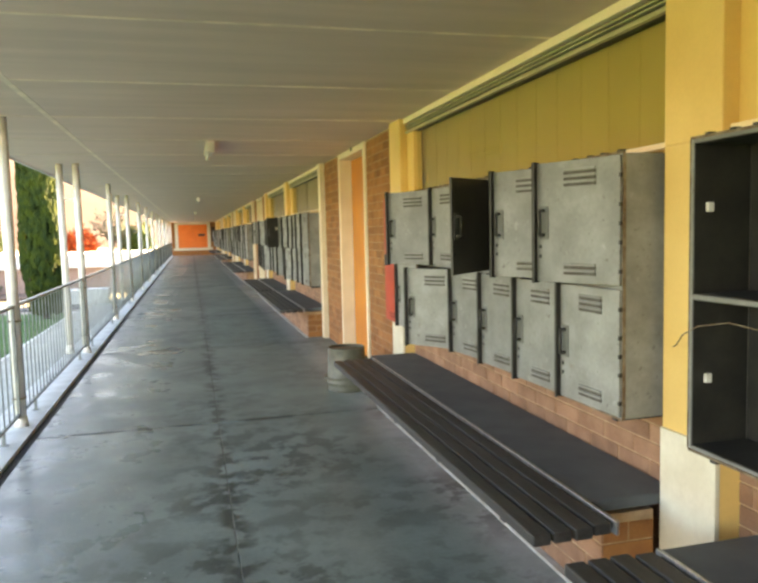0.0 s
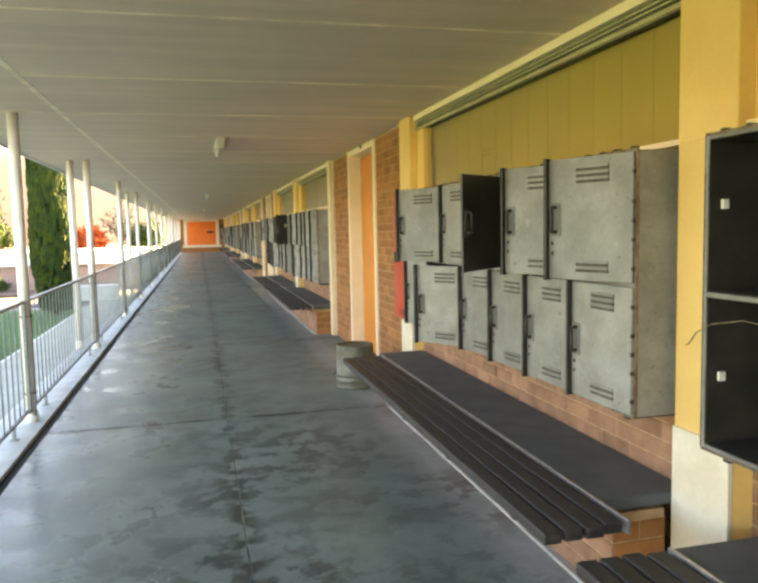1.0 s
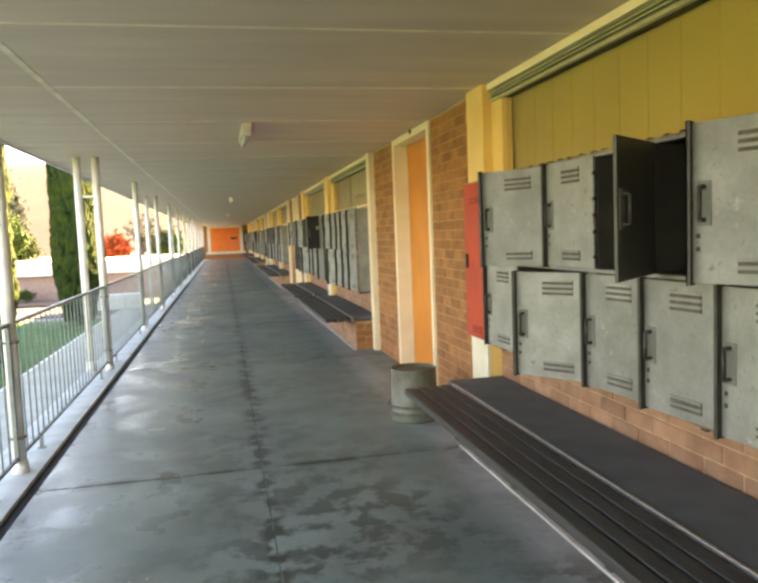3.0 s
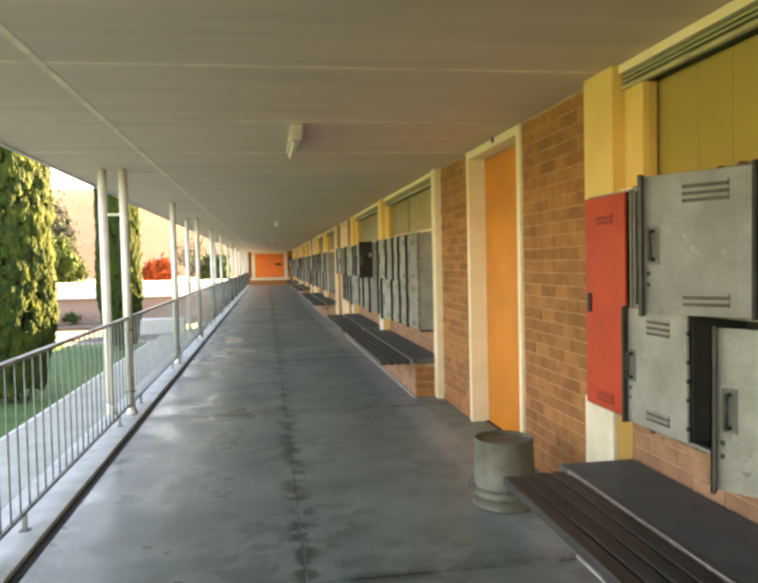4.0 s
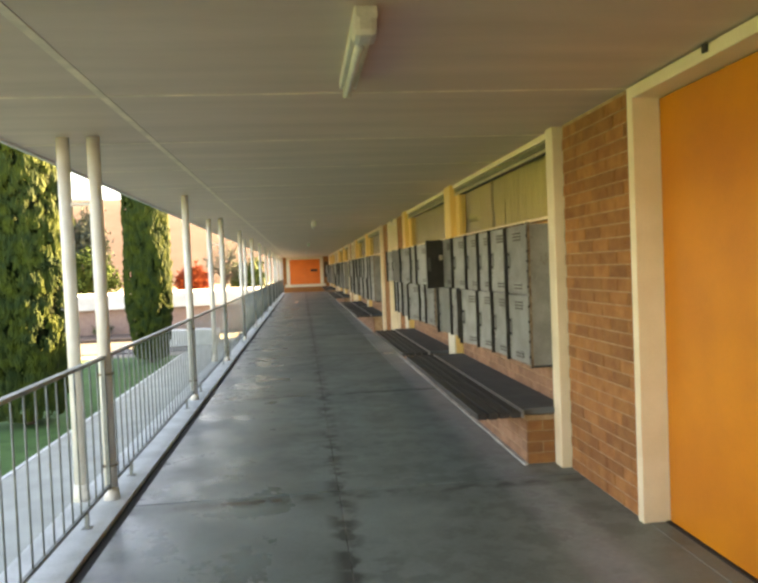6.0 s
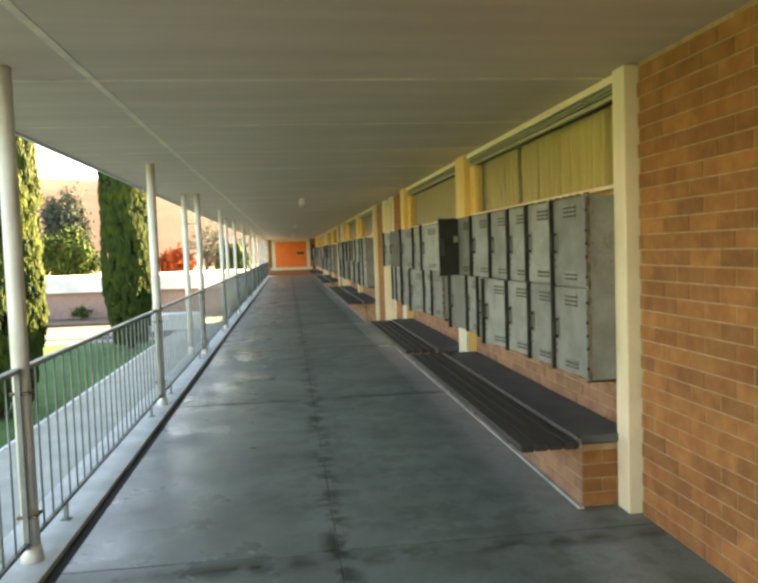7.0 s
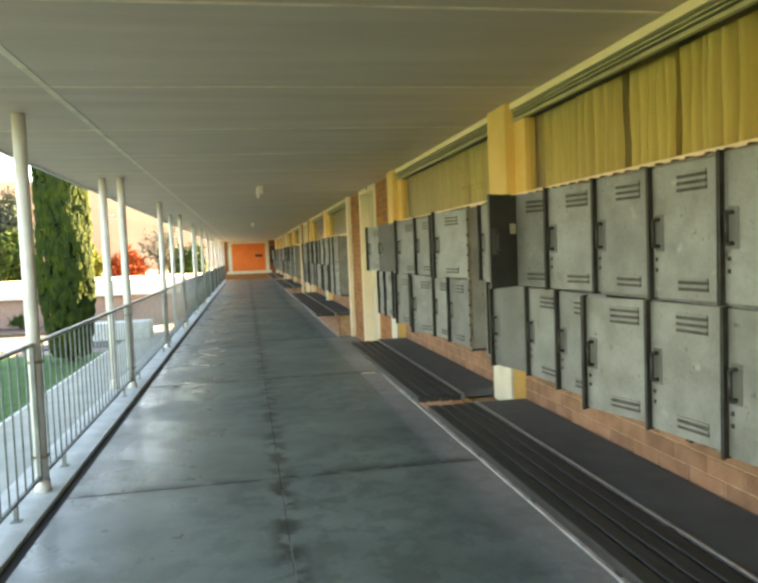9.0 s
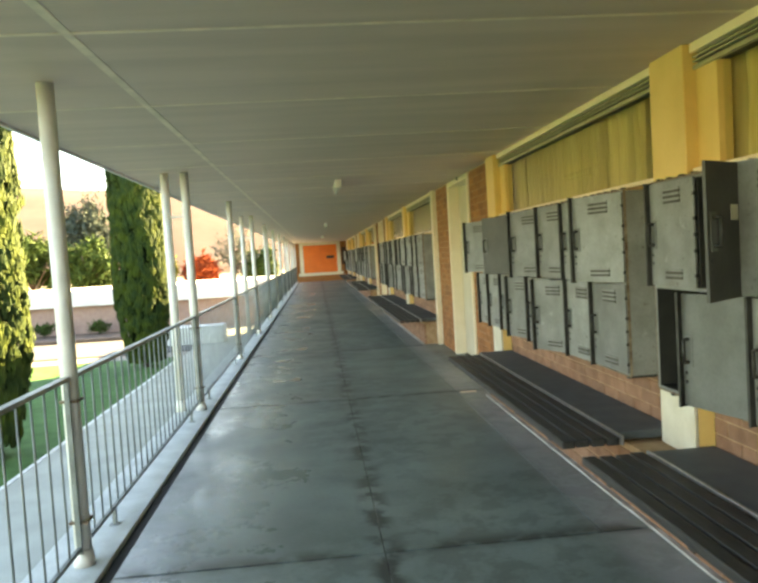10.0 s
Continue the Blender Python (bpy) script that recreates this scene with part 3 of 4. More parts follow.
def locker_bank(y0, cols, upper, lower, label, group="locker banks along the windows"):
    """upper, lower: each door's swing in degrees, near to far; None: no door, 'p45': a plain dark grey door at 45; 'd45': a near-black one."""
    w = thing("locker_bank", label, "lockers", group, at=(LX, y0, LZ))
    n = cols * LW
    t, d, H = 0.012, LD, 2 * LH
    for nm, row in (("side_panel", (0, d, 0, t, 0, H)), ("side_panel", (0, d, n - t, n, 0, H)), ("bottom_panel", (0, d, t, n - t, 0, t)), ("top_panel", (0, d, t, n - t, H - t, H)), ("shelf", (0, d - 0.006, t, n - t, LH - 0.008, LH + 0.008))):
        part(nm, boxes(row, bevel=0.0015), M_LOCK, w)
    # Back, dividers and added inner sheets carry the compartments' shade as colour.
    part("back_panel", boxes((d - 0.006, d, t, n - t, t, H - t)), M_RECESS_SHADE, w, "inner back panel, its shade put into the colour")
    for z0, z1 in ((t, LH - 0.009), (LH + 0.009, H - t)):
        part("shade_sheet", boxes((0.006, d - 0.012, t, t + 0.003, z0, z1), (0.006, d - 0.012, n - t - 0.003, n - t, z0, z1), (0.006, d - 0.012, t + 0.003, n - t - 0.003, z0, z0 + 0.003), (0.006, d - 0.012, t + 0.003, n - t - 0.003, z1 - 0.003, z1)), M_RECESS_SHADE, w, "added dark sheets for the shade inside the compartments")
    div = mesh("divider", boxes((0.004, d - 0.008, -0.006, 0.006, 0, LH - 0.021)), M_RECESS_SHADE)
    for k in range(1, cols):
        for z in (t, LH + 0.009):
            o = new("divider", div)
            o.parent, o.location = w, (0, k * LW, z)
    part("top_edge", boxes((-0.004, 0.01, 0, n, H, H + 0.01), bevel=0.002), M_RUST, w, "rusty top edge")
    lug = mesh("top_lug", boxes((-0.005, 0.026, 0, 0.02, 0, 0.009), bevel=0.002), M_EDGE)
    for k in range(int(n / 0.1156)):
        o = new("top_lug", lug)
        o.parent, o.location = w, (0, 0.03 + k * 0.1156 + random.uniform(-0.012, 0.012), H + 0.008)
    for y in (-0.0025, n - 0.0015):
        part("corner_edge", boxes((-0.0035, 0.012, y, y + 0.004, 0.0, H), bevel=0.001), M_RUST, w, "rust-worn front corner")
    part("base_edge", boxes((-0.003, 0.008, 0.002, n - 0.002, -0.009, -0.001), bevel=0.001), M_RUST, w, "rusty lower edge")
    for k in range(4):
        part("bracket", boxes((0.02, d + 0.02, k * (n - 0.2) / 3 + 0.08, k * (n - 0.2) / 3 + 0.11, -0.03, 0)), M_HANDLE, w)
    for z, angles in ((0, lower), (LH, upper)):
        for k, a in enumerate(angles):
            if a is None:
                continue
            plain = a[0] if isinstance(a, str) else ""
            leaf, bits = door_meshes(plain)
            o = new("locker_door", leaf)
            o.parent = w
            o.matrix_local = Matrix.Translation((-0.002, k * LW + 0.007, z + 0.008)) @ pose(0, 0, random.uniform(-0.002, 0.002), random.uniform(-0.5, 0.5), 0, float(a[1:]) if plain else a)
            for nm, me, up in bits:
                if (plain and nm == "louvre") or (plain == "d" and nm == "edge_channel"):
                    continue
                c = new(nm, me)
                c.parent, c.location = o, (0, 0, up)
            if a == "d125":
                part("sticker", boxes((-0.0158, -0.0142, 0.19, 0.25, 0.31, 0.37)), M_PALE, o, "torn pale sticker")
    return w


def bench(y0, y1, label, more=0.0, start=0.11, shift=0.0):
    """Slatted bench in front of a charcoal seat panel."""
    b = thing("bench", label, "bench", "benches along the lockers", at=(shift, y0, 0))
    n = y1 - y0
    for i in range(4):
        x = 1.236 + i * 0.088
        part("slat", boxes((x, x + 0.074, random.uniform(-0.012, 0.012), n + random.uniform(-0.012, 0.012), 0.405, 0.45), bevel=0.008), M_SLAT, b)
    part("edge_strip", boxes((1.59, 1.604, 0.0, n, 0.40, 0.456), bevel=0.003), M_ALU, b, "bright aluminium edge strip")
    bm = bmesh.new()
    back = 1.975 - shift
    path = [(1.607, start), (back, start), (back, n + more), (1.607, n + more)]
    lo, hi = [bm.verts.new((x, y, 0.40)) for x, y in path], [bm.verts.new((x, y, 0.449)) for x, y in path]
    bm.faces.new(hi)
    bm.faces.new(lo[::-1])
    for i in range(len(path)):
        j = (i + 1) % len(path)
        bm.faces.new((lo[i], lo[j], hi[j], hi[i]))
    bmesh.ops.bevel(bm, geom=bm.edges[:], offset=0.005, segments=2, affect="EDGES")
    part("seat_panel", bm, M_PANEL, b, "charcoal sheet seat panel")
    for k in range(5):
        y = 0.3 + k * (n - 0.6) / 4
        part("support_arm", boxes((1.25, 1.66, y - 0.02, y + 0.02, 0.385, 0.417)), M_HANDLE, b)
    return b


def window_side(ym, single, near=False):
    """The two bays and the door bay whose first pilaster ends at ym."""
    pilaster(ym - 0.15, ym, False)
    pilaster(ym + (3.56 if near else 3.62), ym + (3.89 if near else 4.0), True, near)
    pilaster(ym + 7.69, ym + 8.04, True)
    window_bay(ym, ym + (3.56 if near else 3.62), "curtain")
    window_bay(ym + (3.89 if near else 4.0), ym + 7.69, "blind" if near else "curtain")
    for a, b in ((ym, ym + 3.62), (ym + 4.0, ym + 7.69)):
        brick_wall("wall_sill", 1.985, a, b, 0, 0.74, 0.37, "low brick wall under the windows", single or near, dusty=True)
    for a, b, one in ((ym + 0.02, ym + 3.38, False), (ym + 3.9, ym + 7.5, True)) if near else ((ym + 0.02, ym + 7.5, single),):
        brick_wall("bench_plinth", 1.60 if near else 1.662, a, b, 0, 0.383, 0.25, "brick plinth under the bench", one, True, True)
    fx = 1.602 if near else 1.664
    tagged(new("floor_fillet", mesh("floor_fillet", boxes((fx - 0.035, fx, ym - 0.01, ym + 4.0, -0.01, 0.014), (fx - 0.04, fx, ym + 4.0, ym + 7.5, -0.01, 0.014), bevel=0.005), M_FILLET)), "pale mortar fillet along the bench plinth", "trim", kind="structure")


Y0 = 10.73
window_side(Y0 - PERIOD, False, True)
door_bay(Y0 - PERIOD + 8.05, True)
window_side(Y0, True)
door_bay(Y0 + 8.05, False)
for m in range(1, 4):
    window_side(Y0 + m * PERIOD, False)
    door_bay(Y0 + m * PERIOD + 8.05, False)

# lockers: those beside the start, then the long banks
near_bank = locker_bank(2.2 - 4 * LW, 4, [6, 8, 10, 127], [5, 7, 9, None], "grey steel two-tier locker bank with its end lockers open")
for z in (0.24, LH + 0.3):
    part("latch", boxes((0.05, 0.075, 4 * LW - 0.03, 4 * LW - 0.0155, z, z + 0.034), bevel=0.003), M_WHITE, near_bank, "pale latch keeper")
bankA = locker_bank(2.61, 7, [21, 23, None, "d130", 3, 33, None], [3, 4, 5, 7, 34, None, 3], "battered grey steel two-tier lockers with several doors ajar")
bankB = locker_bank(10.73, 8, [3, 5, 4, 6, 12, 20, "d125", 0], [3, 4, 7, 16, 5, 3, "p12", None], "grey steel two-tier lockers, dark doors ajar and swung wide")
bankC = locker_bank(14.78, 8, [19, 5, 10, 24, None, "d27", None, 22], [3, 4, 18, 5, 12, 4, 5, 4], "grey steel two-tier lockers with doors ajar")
r = thing("tall_locker", "red painted full-height single locker with a dark handle", "locker", at=(LX, 2.61 + 7 * LW + 0.03, LZ))
part("carcass", boxes((0.002, LD, 0, 0.012, 0, 2 * LH), (0.002, LD, 0.45, 0.462, 0, 2 * LH), (0.002, LD, 0, 0.462, 0, 0.012), (0.002, LD, 0, 0.462, 2 * LH - 0.012, 2 * LH), (LD - 0.01, LD, 0, 0.462, 0, 2 * LH)), M_LOCK, r)
leaf = part("door", boxes((-0.014, 0.0, 0.03, 0.46, 0.01, 2 * LH - 0.01), bevel=0.004), M_RED, r, "red painted door")
part("handle", boxes((-0.03, -0.014, 0.39, 0.42, 0.5, 0.6), bevel=0.004), M_HANDLE, leaf)
for z in (2 * LH - 0.14, 0.06):
    bm = bmesh.new()
    louvres(bm, 0.24, z, 2)
    bmesh.ops.translate(bm, verts=bm.verts, vec=(-0.014, 0, 0))
    part("louvre", bm, [M_RED, M_REDDK], leaf)
bankD = locker_bank(10.73 + PERIOD, 8, [4, 6, 14, 5, None, 7, 9, 6], [3, 8, 5, 13, 6, 4, None, 7], "grey steel two-tier lockers with a few open compartments")
bankE = locker_bank(14.78 + PERIOD, 8, [6, 5, 9, None, 4, 16, 6, 8], [4, "p15", 6, 7, 5, 9, 4, 6], "grey steel two-tier lockers, one dark lower door ajar")
for m in (2, 3):
    copy_thing(bankD, pose(LX, 10.73 + m * PERIOD, LZ))
    copy_thing(bankE, pose(LX, 14.78 + m * PERIOD, LZ))

for m in range(-1, 4):
    y = 10.6 + m * PERIOD
    bench(y + (2.0 if m < 0 else 0), y + (3.57 if m < 0 else 3.74), "dark slatted bench on a brick plinth below the lockers", shift=-0.06 if m < 0 else 0.0)
    bench(y + 4.05 - (0.24 if m < 0 else 0), y + 7.65, "dark slatted bench with a charcoal seat panel below the lockers", 0.14, 0.22 if m < 0 else 0.11, -0.06 if m < 0 else 0.0)

# loose wire between the banks, paint flecks on the floor
WIRE = [(1.95, 2.612, 1.064), (1.83, 2.42, 1.11), (1.70, 2.21, 1.19), (1.70, 2.13, 1.23), (1.70, 1.98, 1.26), (1.70, 1.83, 1.25)]
bm = bmesh.new()
for p, q in zip(WIRE, WIRE[1:]):
    tube(bm, p, q, 0.0022, n=6)
tagged(new("loose_wire", mesh("loose_wire", bm, M_RUST)), "thin loose wire hooked between two locker banks", "wire")
bm = bmesh.new()
for cx, cy in ((-0.47, 4.61), (-0.52, 4.33), (-0.67, 4.26), (-0.95, 3.73), (-0.29, 3.42)):
    for k in range(7):
        x, y, r = cx + random.gauss(0, 0.06), cy + random.gauss(0, 0.11), random.uniform(0.003, 0.009)
        ring = [bm.verts.new((x + r * random.uniform(0.6, 1.2) * math.cos(a), y + r * random.uniform(0.6, 1.2) * math.sin(a), 0.0012)) for a in (0, 1.2, 2.4, 3.7, 5.0)]
        bm.faces.new(ring)
tagged(new("paint_flecks", mesh("paint_flecks", bm, M_RAIL)), "pale paint flecks spattered on the floor", "paint flecks", kind="stuff")

# ---- veranda edge ----
for i, y in enumerate(POSTS):
    p = thing("veranda_post", "slim white painted steel veranda post", "post", "veranda posts", at=(-1.47, y, 0))
    part("shaft", tube(bmesh.new(), (0, 0, 0), (0, 0, CEIL - 0.001), 0.045, n=18), M_WHITE, p)
    part("base_collar", tube(bmesh.new(), (0, 0, 0), (0, 0, 0.09), 0.058, 0.05, n=18), M_WHITE, p)
    for z in (0.9, 0.24):
        part("rail_clip", boxes((-0.05, 0.05, -0.05, 0.05, z, z + 0.015), bevel=0.003), M_RUST, p)
    if (i - 3) % 2 == 0:
        q = thing("veranda_post", "slim white steel post tied to the post on the railing line", "post", "veranda posts", at=(-1.685, y + 0.02, 0))
        part("shaft", tube(bmesh.new(), (0, 0, 0), (0, 0, CEIL - 0.001), 0.045, n=18), M_WHITE, q)
        part("base_collar", tube(bmesh.new(), (0, 0, 0), (0, 0, 0.12), 0.06, 0.05, n=18), M_WHITE, q)
        part("tie_bar", boxes((0.04, 0.172, -0.032, -0.008, 2.115, 2.14), bevel=0.003), M_WHITE, q)


def railing(y0, y1):
    r = thing("railing_panel", "steel baluster railing panel with a flat top rail", "railing", "railing panels", at=(-1.47, y0, 0))
    n = y1 - y0
    part("top_rail", boxes((-0.022, 0.022, 0, n, 1.02, 1.045), bevel=0.006), M_RAIL, r)
    part("bottom_rail", boxes((-0.012, 0.012, 0, n, 0.10, 0.122), bevel=0.004), M_GREYMET, r)
    k = round(n / 0.165)
    me = mesh("baluster", tube(bmesh.new(), (0, 0, 0.122), (0, 0, 1.02), 0.006, n=8), M_GREYMET)
    for i in range(1, k):
        b = new("baluster", me)
        b.parent = r
        b.location = (0, n * i / k, 0)
    for y in (0.004, n - 0.016):
        part("end_bar", boxes((-0.014, 0.014, y, y + 0.012, 0.08, 1.02), bevel=0.002), M_GREYMET, r)
    for y in (0.55, n - 0.55):
        part("foot", boxes((-0.012, 0.012, y - 0.012, y + 0.012, 0, 0.1), (-0.03, 0.03, y - 0.03, y + 0.03, 0, 0.006)), M_GREYMET, r)


for a, b in zip(POSTS, POSTS[1:]):
    railing(a + 0.05, b - 0.05)

# ---- lamps and bin ----
for k in range(-1, 5):
    y = 8.08 + k * PERIOD
    f = thing("ceiling_lamp", "cream fluorescent batten lamp on the ceiling, unlit", "lamp", "ceiling lamps", at=(0.255, y, CEIL))
    part("base", boxes((-0.045, 0.045, 0.0, 1.1, -0.05, 0), bevel=0.006), M_LAMP, f)
    part("end_box", boxes((-0.05, 0.045, 0.0, 0.14, -0.118, -0.018), bevel=0.026), M_LAMP, f)
    part("tube", tube(bmesh.new(), (-0.01, 0.15, -0.085), (-0.01, 1.04, -0.085), 0.019), M_LAMP, f)
    part("lamp_holder", boxes((-0.03, 0.012, 1.04, 1.065, -0.105, -0.02), bevel=0.004), M_LAMP, f)

b = thing("rubbish_bin", "olive galvanised rubbish bin standing upside down on the floor", "bin", at=(1.47, 7.05, 0))
part("drum", lathe(bmesh.new(), [(0.18, 0.02), (0.19, 0.0), (0.2, 0.002), (0.203, 0.012), (0.198, 0.024), (0.196, 0.07), (0.2, 0.075), (0.2, 0.088), (0.195, 0.093), (0.193, 0.125), (0.197, 0.13), (0.197, 0.142), (0.192, 0.147), (0.186, 0.405), (0.188, 0.42), (0.186, 0.43), (0.18, 0.432), (0.176, 0.424), (0.17, 0.412), (0.1, 0.41), (0.0, 0.409)]), M_BIN, b)
for s in (-1, 1):
    bm = bmesh.new()
    pts = [(dy, s * (0.19 + dx), 0.15 + dz) for dx, dy, dz in ((0, -0.06, 0), (0.02, -0.06, -0.01), (0.032, -0.03, -0.03), (0.032, 0.03, -0.03), (0.02, 0.06, -0.01), (0, 0.06, 0))]
    for p, q in zip(pts, pts[1:]):
        tube(bm, p, q, 0.007, n=8)
    bmesh.ops.rotate(bm, verts=bm.verts, cent=(0, 0, 0), matrix=Matrix.Rotation(radians(75), 3, "Z"))
    part("handle", bm, M_BIN, b)

# ---- outdoors ----
def grid_ground(name, x0, x1, y0, y1, z, material, label, n=24, rise=0.0):
    bm = bmesh.new()
    vs = [[bm.verts.new((x0 + (x1 - x0) * i / n, y0 + (y1 - y0) * j / n, z + rise * noise.noise(Vector((i * 0.7, j * 0.7, 0))))) for j in range(n + 1)] for i in range(n + 1)]
    for i in range(n):
        for j in range(n):
            bm.faces.new((vs[i][j], vs[i + 1][j], vs[i + 1][j + 1], vs[i][j + 1]))
    return tagged(new(name, mesh(name, bm, material)), label, name, kind="structure")


grid_ground("ground", -900, 900, -300, 1500, LAWN - 0.06, M_EARTH, "dry pale ground reaching to the hills")
tagged(new("lawn", mesh("lawn", boxes((-60, -7.1, -30, 47, LAWN - 0.2, LAWN)), M_GRASS)), "mown green lawn", "lawn", kind="structure")
tagged(new("pavement", mesh("pavement", boxes((-7.0, -1.68, -30, 62, LAWN - 0.2, LAWN + 0.01)), M_PAVE)), "pale concrete path beside the building", "pavement", kind="structure")
tagged(new("garden_edge", mesh("garden_edge", boxes((-7.1, -7.0, -30, 47, LAWN - 0.2, LAWN + 0.03)), M_KERB)), "concrete edging of the lawn", "kerb", kind="structure")

tagged(new("forecourt", mesh("forecourt", boxes((-60, -7.0, 49.5, 61.9, LAWN - 0.2, LAWN + 0.01)), M_COURT)), "dull grey forecourt before the low building", "forecourt", kind="structure")
tagged(new("garden_bed", mesh("garden_bed", boxes((-34, -9.5, 57.5, 61.7, LAWN, LAWN + 0.22), bevel=0.05), M_BED)), "brown garden bed against the low building", "garden bed", kind="structure")
h = thing("low_building", "low brick building with a white metal roof edge", "building", at=(0, 62, LAWN))
part("wall", boxes((-75, -3.5, 0, 9, 0, 2.1)), M_PINK, h)
part("roof", boxes((-75.5, -3.2, -0.5, 9.5, 2.12, 3.2), bevel=0.03), M_ROOFW, h, "white metal roof edge")
tagged(new("planter_wall", mesh("planter_wall", boxes((-9.0, -5.6, 52, 53.5, LAWN, LAWN + 1.0), bevel=0.03), M_KERB)), "pale rendered garden wall", "garden wall")


def spikes(rng, pts, dirs, size):
    """Small three-sided tufts."""
    n = len(pts)
    v = np.empty((n, 4, 3))
    a = rng.uniform(0, 2 * np.pi, n)
    for k in range(3):
        off = np.stack([np.cos(a + k * 2.094), np.sin(a + k * 2.094), rng.uniform(-0.4, 0.4, n)], 1)
        v[:, k] = pts + off * size[:, None] * 0.4
    v[:, 3] = pts + dirs * size[:, None]
    i = np.arange(n)[:, None] * 4
    f = np.concatenate([i + np.array([0, 1, 3]), i + np.array([1, 2, 3]), i + np.array([2, 0, 3])])
    return v.reshape(-1, 3), f


def scales(rng, pts, a, size):
    """Upright scale-like sprays that lie along the crown's skin."""
    n = len(pts)
    a = a + rng.normal(0, 0.22, n)
    out = np.stack([np.cos(a), np.sin(a), np.zeros(n)], 1)
    side = np.stack([-np.sin(a), np.cos(a), np.zeros(n)], 1)
    up = np.stack([np.zeros(n), np.zeros(n), np.ones(n)], 1)
    s = size[:, None]
    lean = rng.normal(0, 0.22, (n, 1))
    v = np.empty((n, 4, 3))
    v[:, 0] = pts - side * s * 0.34
    v[:, 1] = pts + side * s * 0.34
    v[:, 2] = pts + up * s + side * s * lean + out * s * rng.uniform(0.0, 0.3, (n, 1))
    v[:, 3] = pts + out * s * 0.2 - up * s * 0.25
    i = np.arange(n)[:, None] * 4
    f = np.concatenate([i + np.array([0, 3, 2]), i + np.array([3, 1, 2])])
    return v.reshape(-1, 3), f


def foliage(name, material, parent, v, f):
    me = bpy.data.meshes.new(name)
    me.from_pydata(v.tolist(), [], f.tolist())
    me.materials.append(material)
    o = new(name, me)
    o.parent = parent
    return o


def cypress(x, y, radius, height, seed):
    t = thing("cypress_tree", "tall narrow dark green cypress standing on the lawn", "tree", "cypress trees", at=(x, y, LAWN))
    part("trunk", tube(bmesh.new(), (0, 0, 0), (0, 0, height * 0.8), 0.16, 0.04), M_BARK, t)
    rng = np.random.default_rng(seed)
    clumps, each = 1500, 36
    n = clumps * each
    hc, ac = rng.uniform(0.35, height, clumps), rng.uniform(0, 2 * np.pi, clumps)
    big = rng.uniform(0.8, 1.25, clumps)
    u, w = rng.normal(0, 0.55, n), rng.normal(0, 0.6, n)
    k = np.repeat(np.arange(clumps), each)
    h = np.clip(hc[k] + w * 0.24 * big[k], 0.25, height)
    turn = u * 0.17 * big[k] / radius
    a = ac[k] + turn
    prof = radius * np.minimum(0.66 + h / 8.5, 1.0) * np.sqrt(np.clip(1.02 - (h / height) ** 3.5, 0.01, 1))
    lump = 1 + 0.035 * np.sin(a * 5 + h * 1.3 + seed) + rng.normal(0, 0.022, clumps)[k]
    r = prof * lump * (1.03 - 0.11 * np.minimum((u * u + w * w) * 0.8, 1.0) - rng.uniform(0, 0.05, n))
    pts = np.stack([r * np.cos(a), r * np.sin(a), h], 1)
    a = a + u * 0.3
    foliage("crown", M_CYP, t, *scales(rng, pts, a, rng.uniform(0.09, 0.2, n)))
    # Added core: blocks light, coloured as the shade between the sprays.
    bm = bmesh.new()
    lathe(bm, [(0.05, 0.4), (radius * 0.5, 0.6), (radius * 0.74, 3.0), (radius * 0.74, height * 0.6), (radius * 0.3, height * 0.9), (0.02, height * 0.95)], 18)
    part("inner_crown", bm, M_CYPIN, t, "added crown core with shade put into its colour")


cypress(-8.75, 29.0, 1.42, 14.0, 3)
cypress(-8.1, 44.2, 1.16, 15.5, 5)


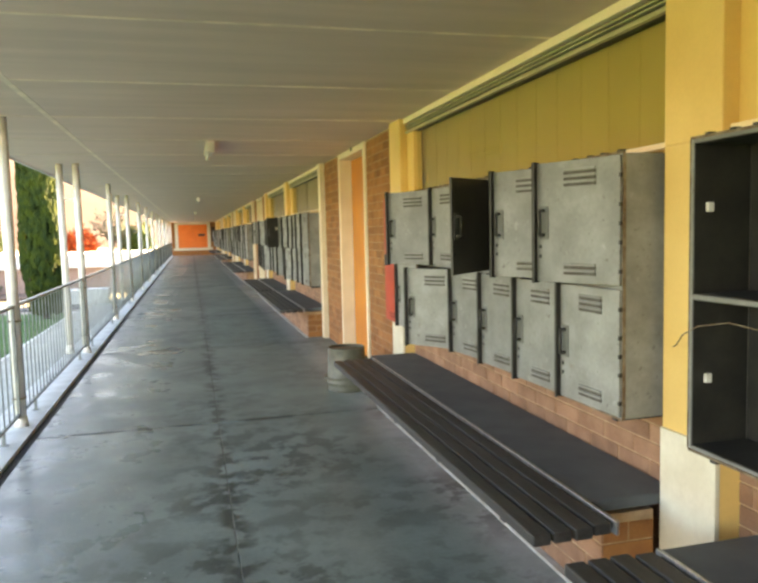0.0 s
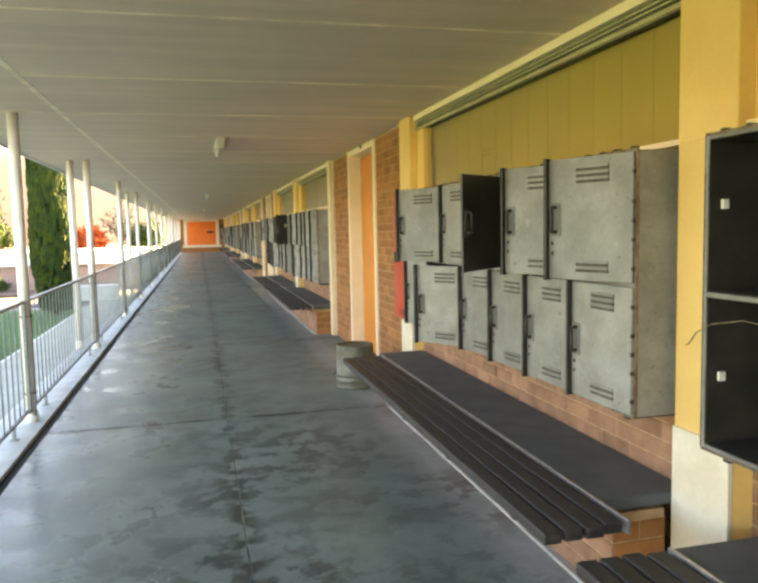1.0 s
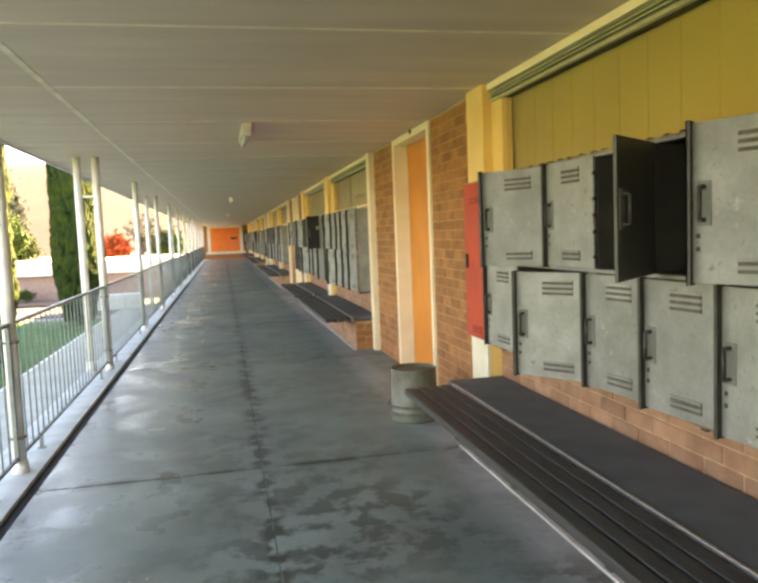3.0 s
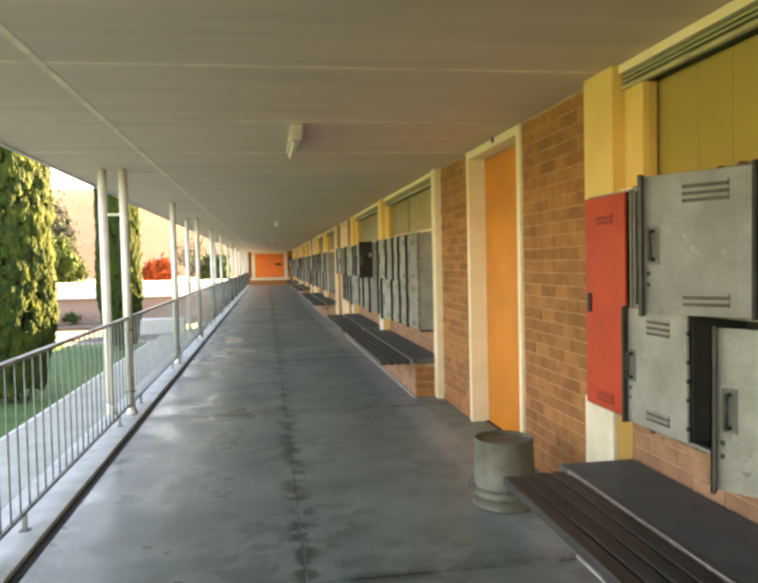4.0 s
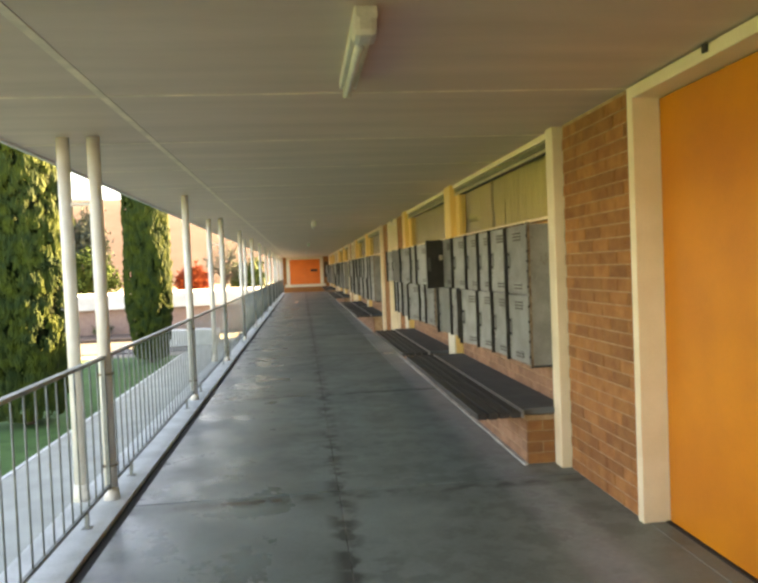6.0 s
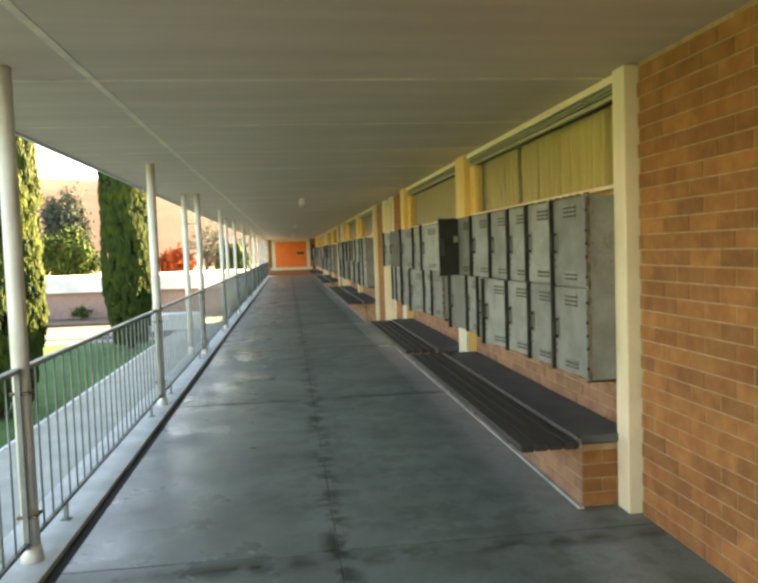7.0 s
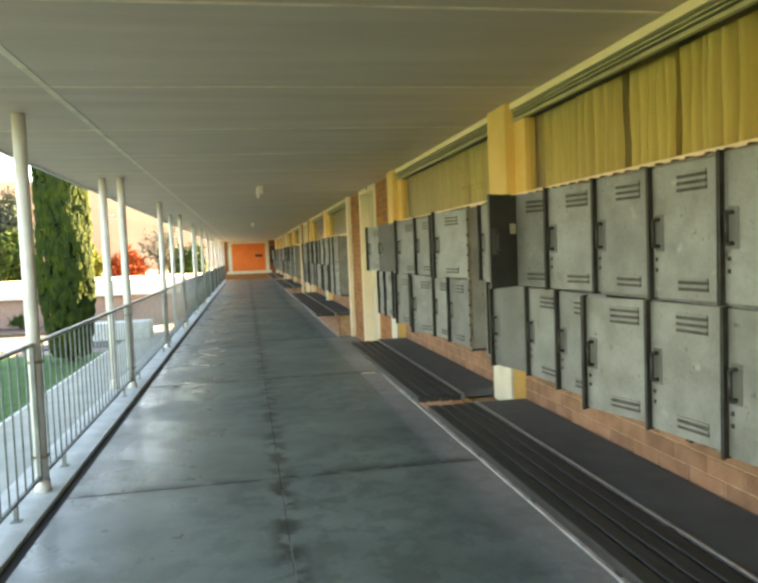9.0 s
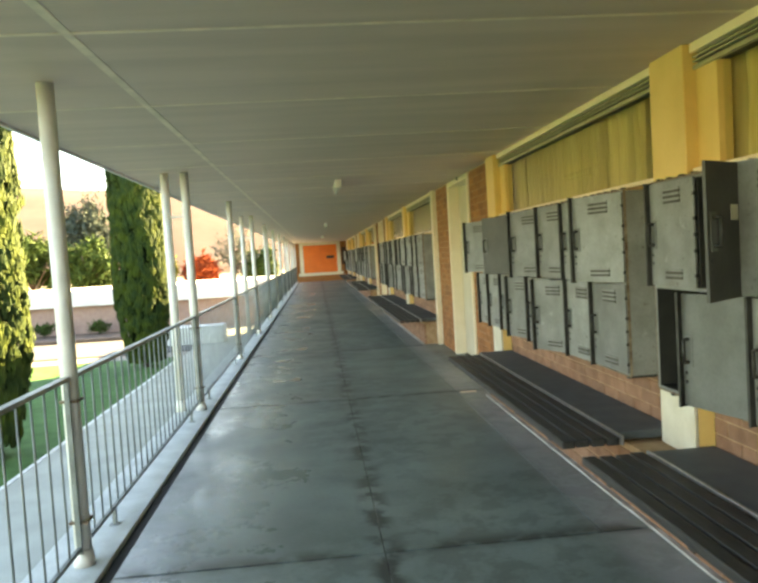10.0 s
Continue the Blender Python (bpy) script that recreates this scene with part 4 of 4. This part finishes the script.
def leafy(x, y, wide, high, material, label, seed, base=LAWN, n=9000, size=0.42, bare=0.0):
    t = thing("tree", label, "tree", at=(x, y, base))
    rng = np.random.default_rng(seed)
    bm = tube(bmesh.new(), (0, 0, 0), (0, 0, high * 0.55), 0.03 * high, 0.015 * high)
    for k in range(9):
        a, e = rng.uniform(0, 6.28), rng.uniform(0.5, 1.0)
        tube(bm, (0, 0, high * rng.uniform(0.25, 0.5)), (wide * 0.4 * math.cos(a), wide * 0.4 * math.sin(a), high * e * 0.92), 0.012 * high, 0.004 * high, n=7)
    part("trunk", bm, M_BARK, t)
    c = rng.normal(0, 1, (26, 3))
    c /= np.linalg.norm(c, axis=1)[:, None]
    c *= rng.uniform(0.3, 0.85, (26, 1))
    k = rng.integers(0, 26, n)
    p = c[k] + rng.normal(0, 0.17, (n, 3))
    p = p * [wide / 2, wide / 2, high * 0.36] + [0, 0, high * 0.62]
    p[:, 2] = np.maximum(p[:, 2], 0.2)
    foliage("crown", material, t, *spikes(rng, p, rng.normal(0, 0.8, (n, 3)), rng.uniform(0.5, 1.2, n) * size))


leafy(-12.0, 86, 4.2, 5.6, M_REDLEAF, "autumn red tree behind the low building", 11)
leafy(-9.0, 88, 6.0, 9.5, M_GREYLEAF, "sparse dark tree behind the low building", 12, n=1300, size=0.25)
leafy(-15.6, 84, 3.4, 5.8, M_LIME, "yellow-green tree behind the low building", 13)
leafy(-22.5, 84, 6.0, 7.6, M_LEAF, "broad green tree behind the low building", 14)
leafy(-27.5, 83, 7.0, 8.6, M_LEAF, "broad green tree behind the low building", 15)
leafy(-33.5, 84, 7.0, 7.8, M_LEAF, "broad green tree behind the low building", 16)
leafy(-26.0, 96, 6.0, 14.5, M_GREYLEAF, "tall grey-green conifer behind the trees", 17)
leafy(-6.0, 90, 4.0, 6.0, M_LEAF, "green tree behind the low building", 18)
leafy(-15.0, 60.5, 1.6, 1.2, M_LEAF, "small dark shrub against the brick wall", 19, n=900, size=0.14)
leafy(-18.5, 60.5, 1.8, 1.3, M_LEAF, "small dark shrub against the brick wall", 20, n=900, size=0.14)

bm = bmesh.new()
prev = None
for i in range(81):
    a = radians(-110 + i * 2.75)
    ridge = 62 + 16 * noise.noise(Vector((i * 0.13, 0, 0))) + 6 * noise.noise(Vector((i * 0.5, 3, 0)))
    ridge *= 1.0 if a < -0.1 else 0.8
    cur = [bm.verts.new((d * math.sin(a), d * math.cos(a), z)) for d, z in ((330, LAWN - 1), (400, ridge * 0.35), (470, ridge * 0.75), (540, ridge), (800, ridge * 0.6))]
    if prev:
        for k in range(4):
            bm.faces.new((prev[k], cur[k], cur[k + 1], prev[k + 1])).smooth = True
    prev = cur
tagged(new("backdrop_hills", mesh("backdrop_hills", bm, M_HILL)), "dry tan hills beyond the school grounds", "hills", kind="structure")

# ---- single bricks, last ----
for w, x, y0, y1, z0, z1, ends, deep, material in LATER:
    lay_bricks(w, x, y0, y1, z0, z1, material=material)
    if ends:
        lay_bricks(w, y0 - 0.001, x + 0.01, x + deep, z0, z1, True)
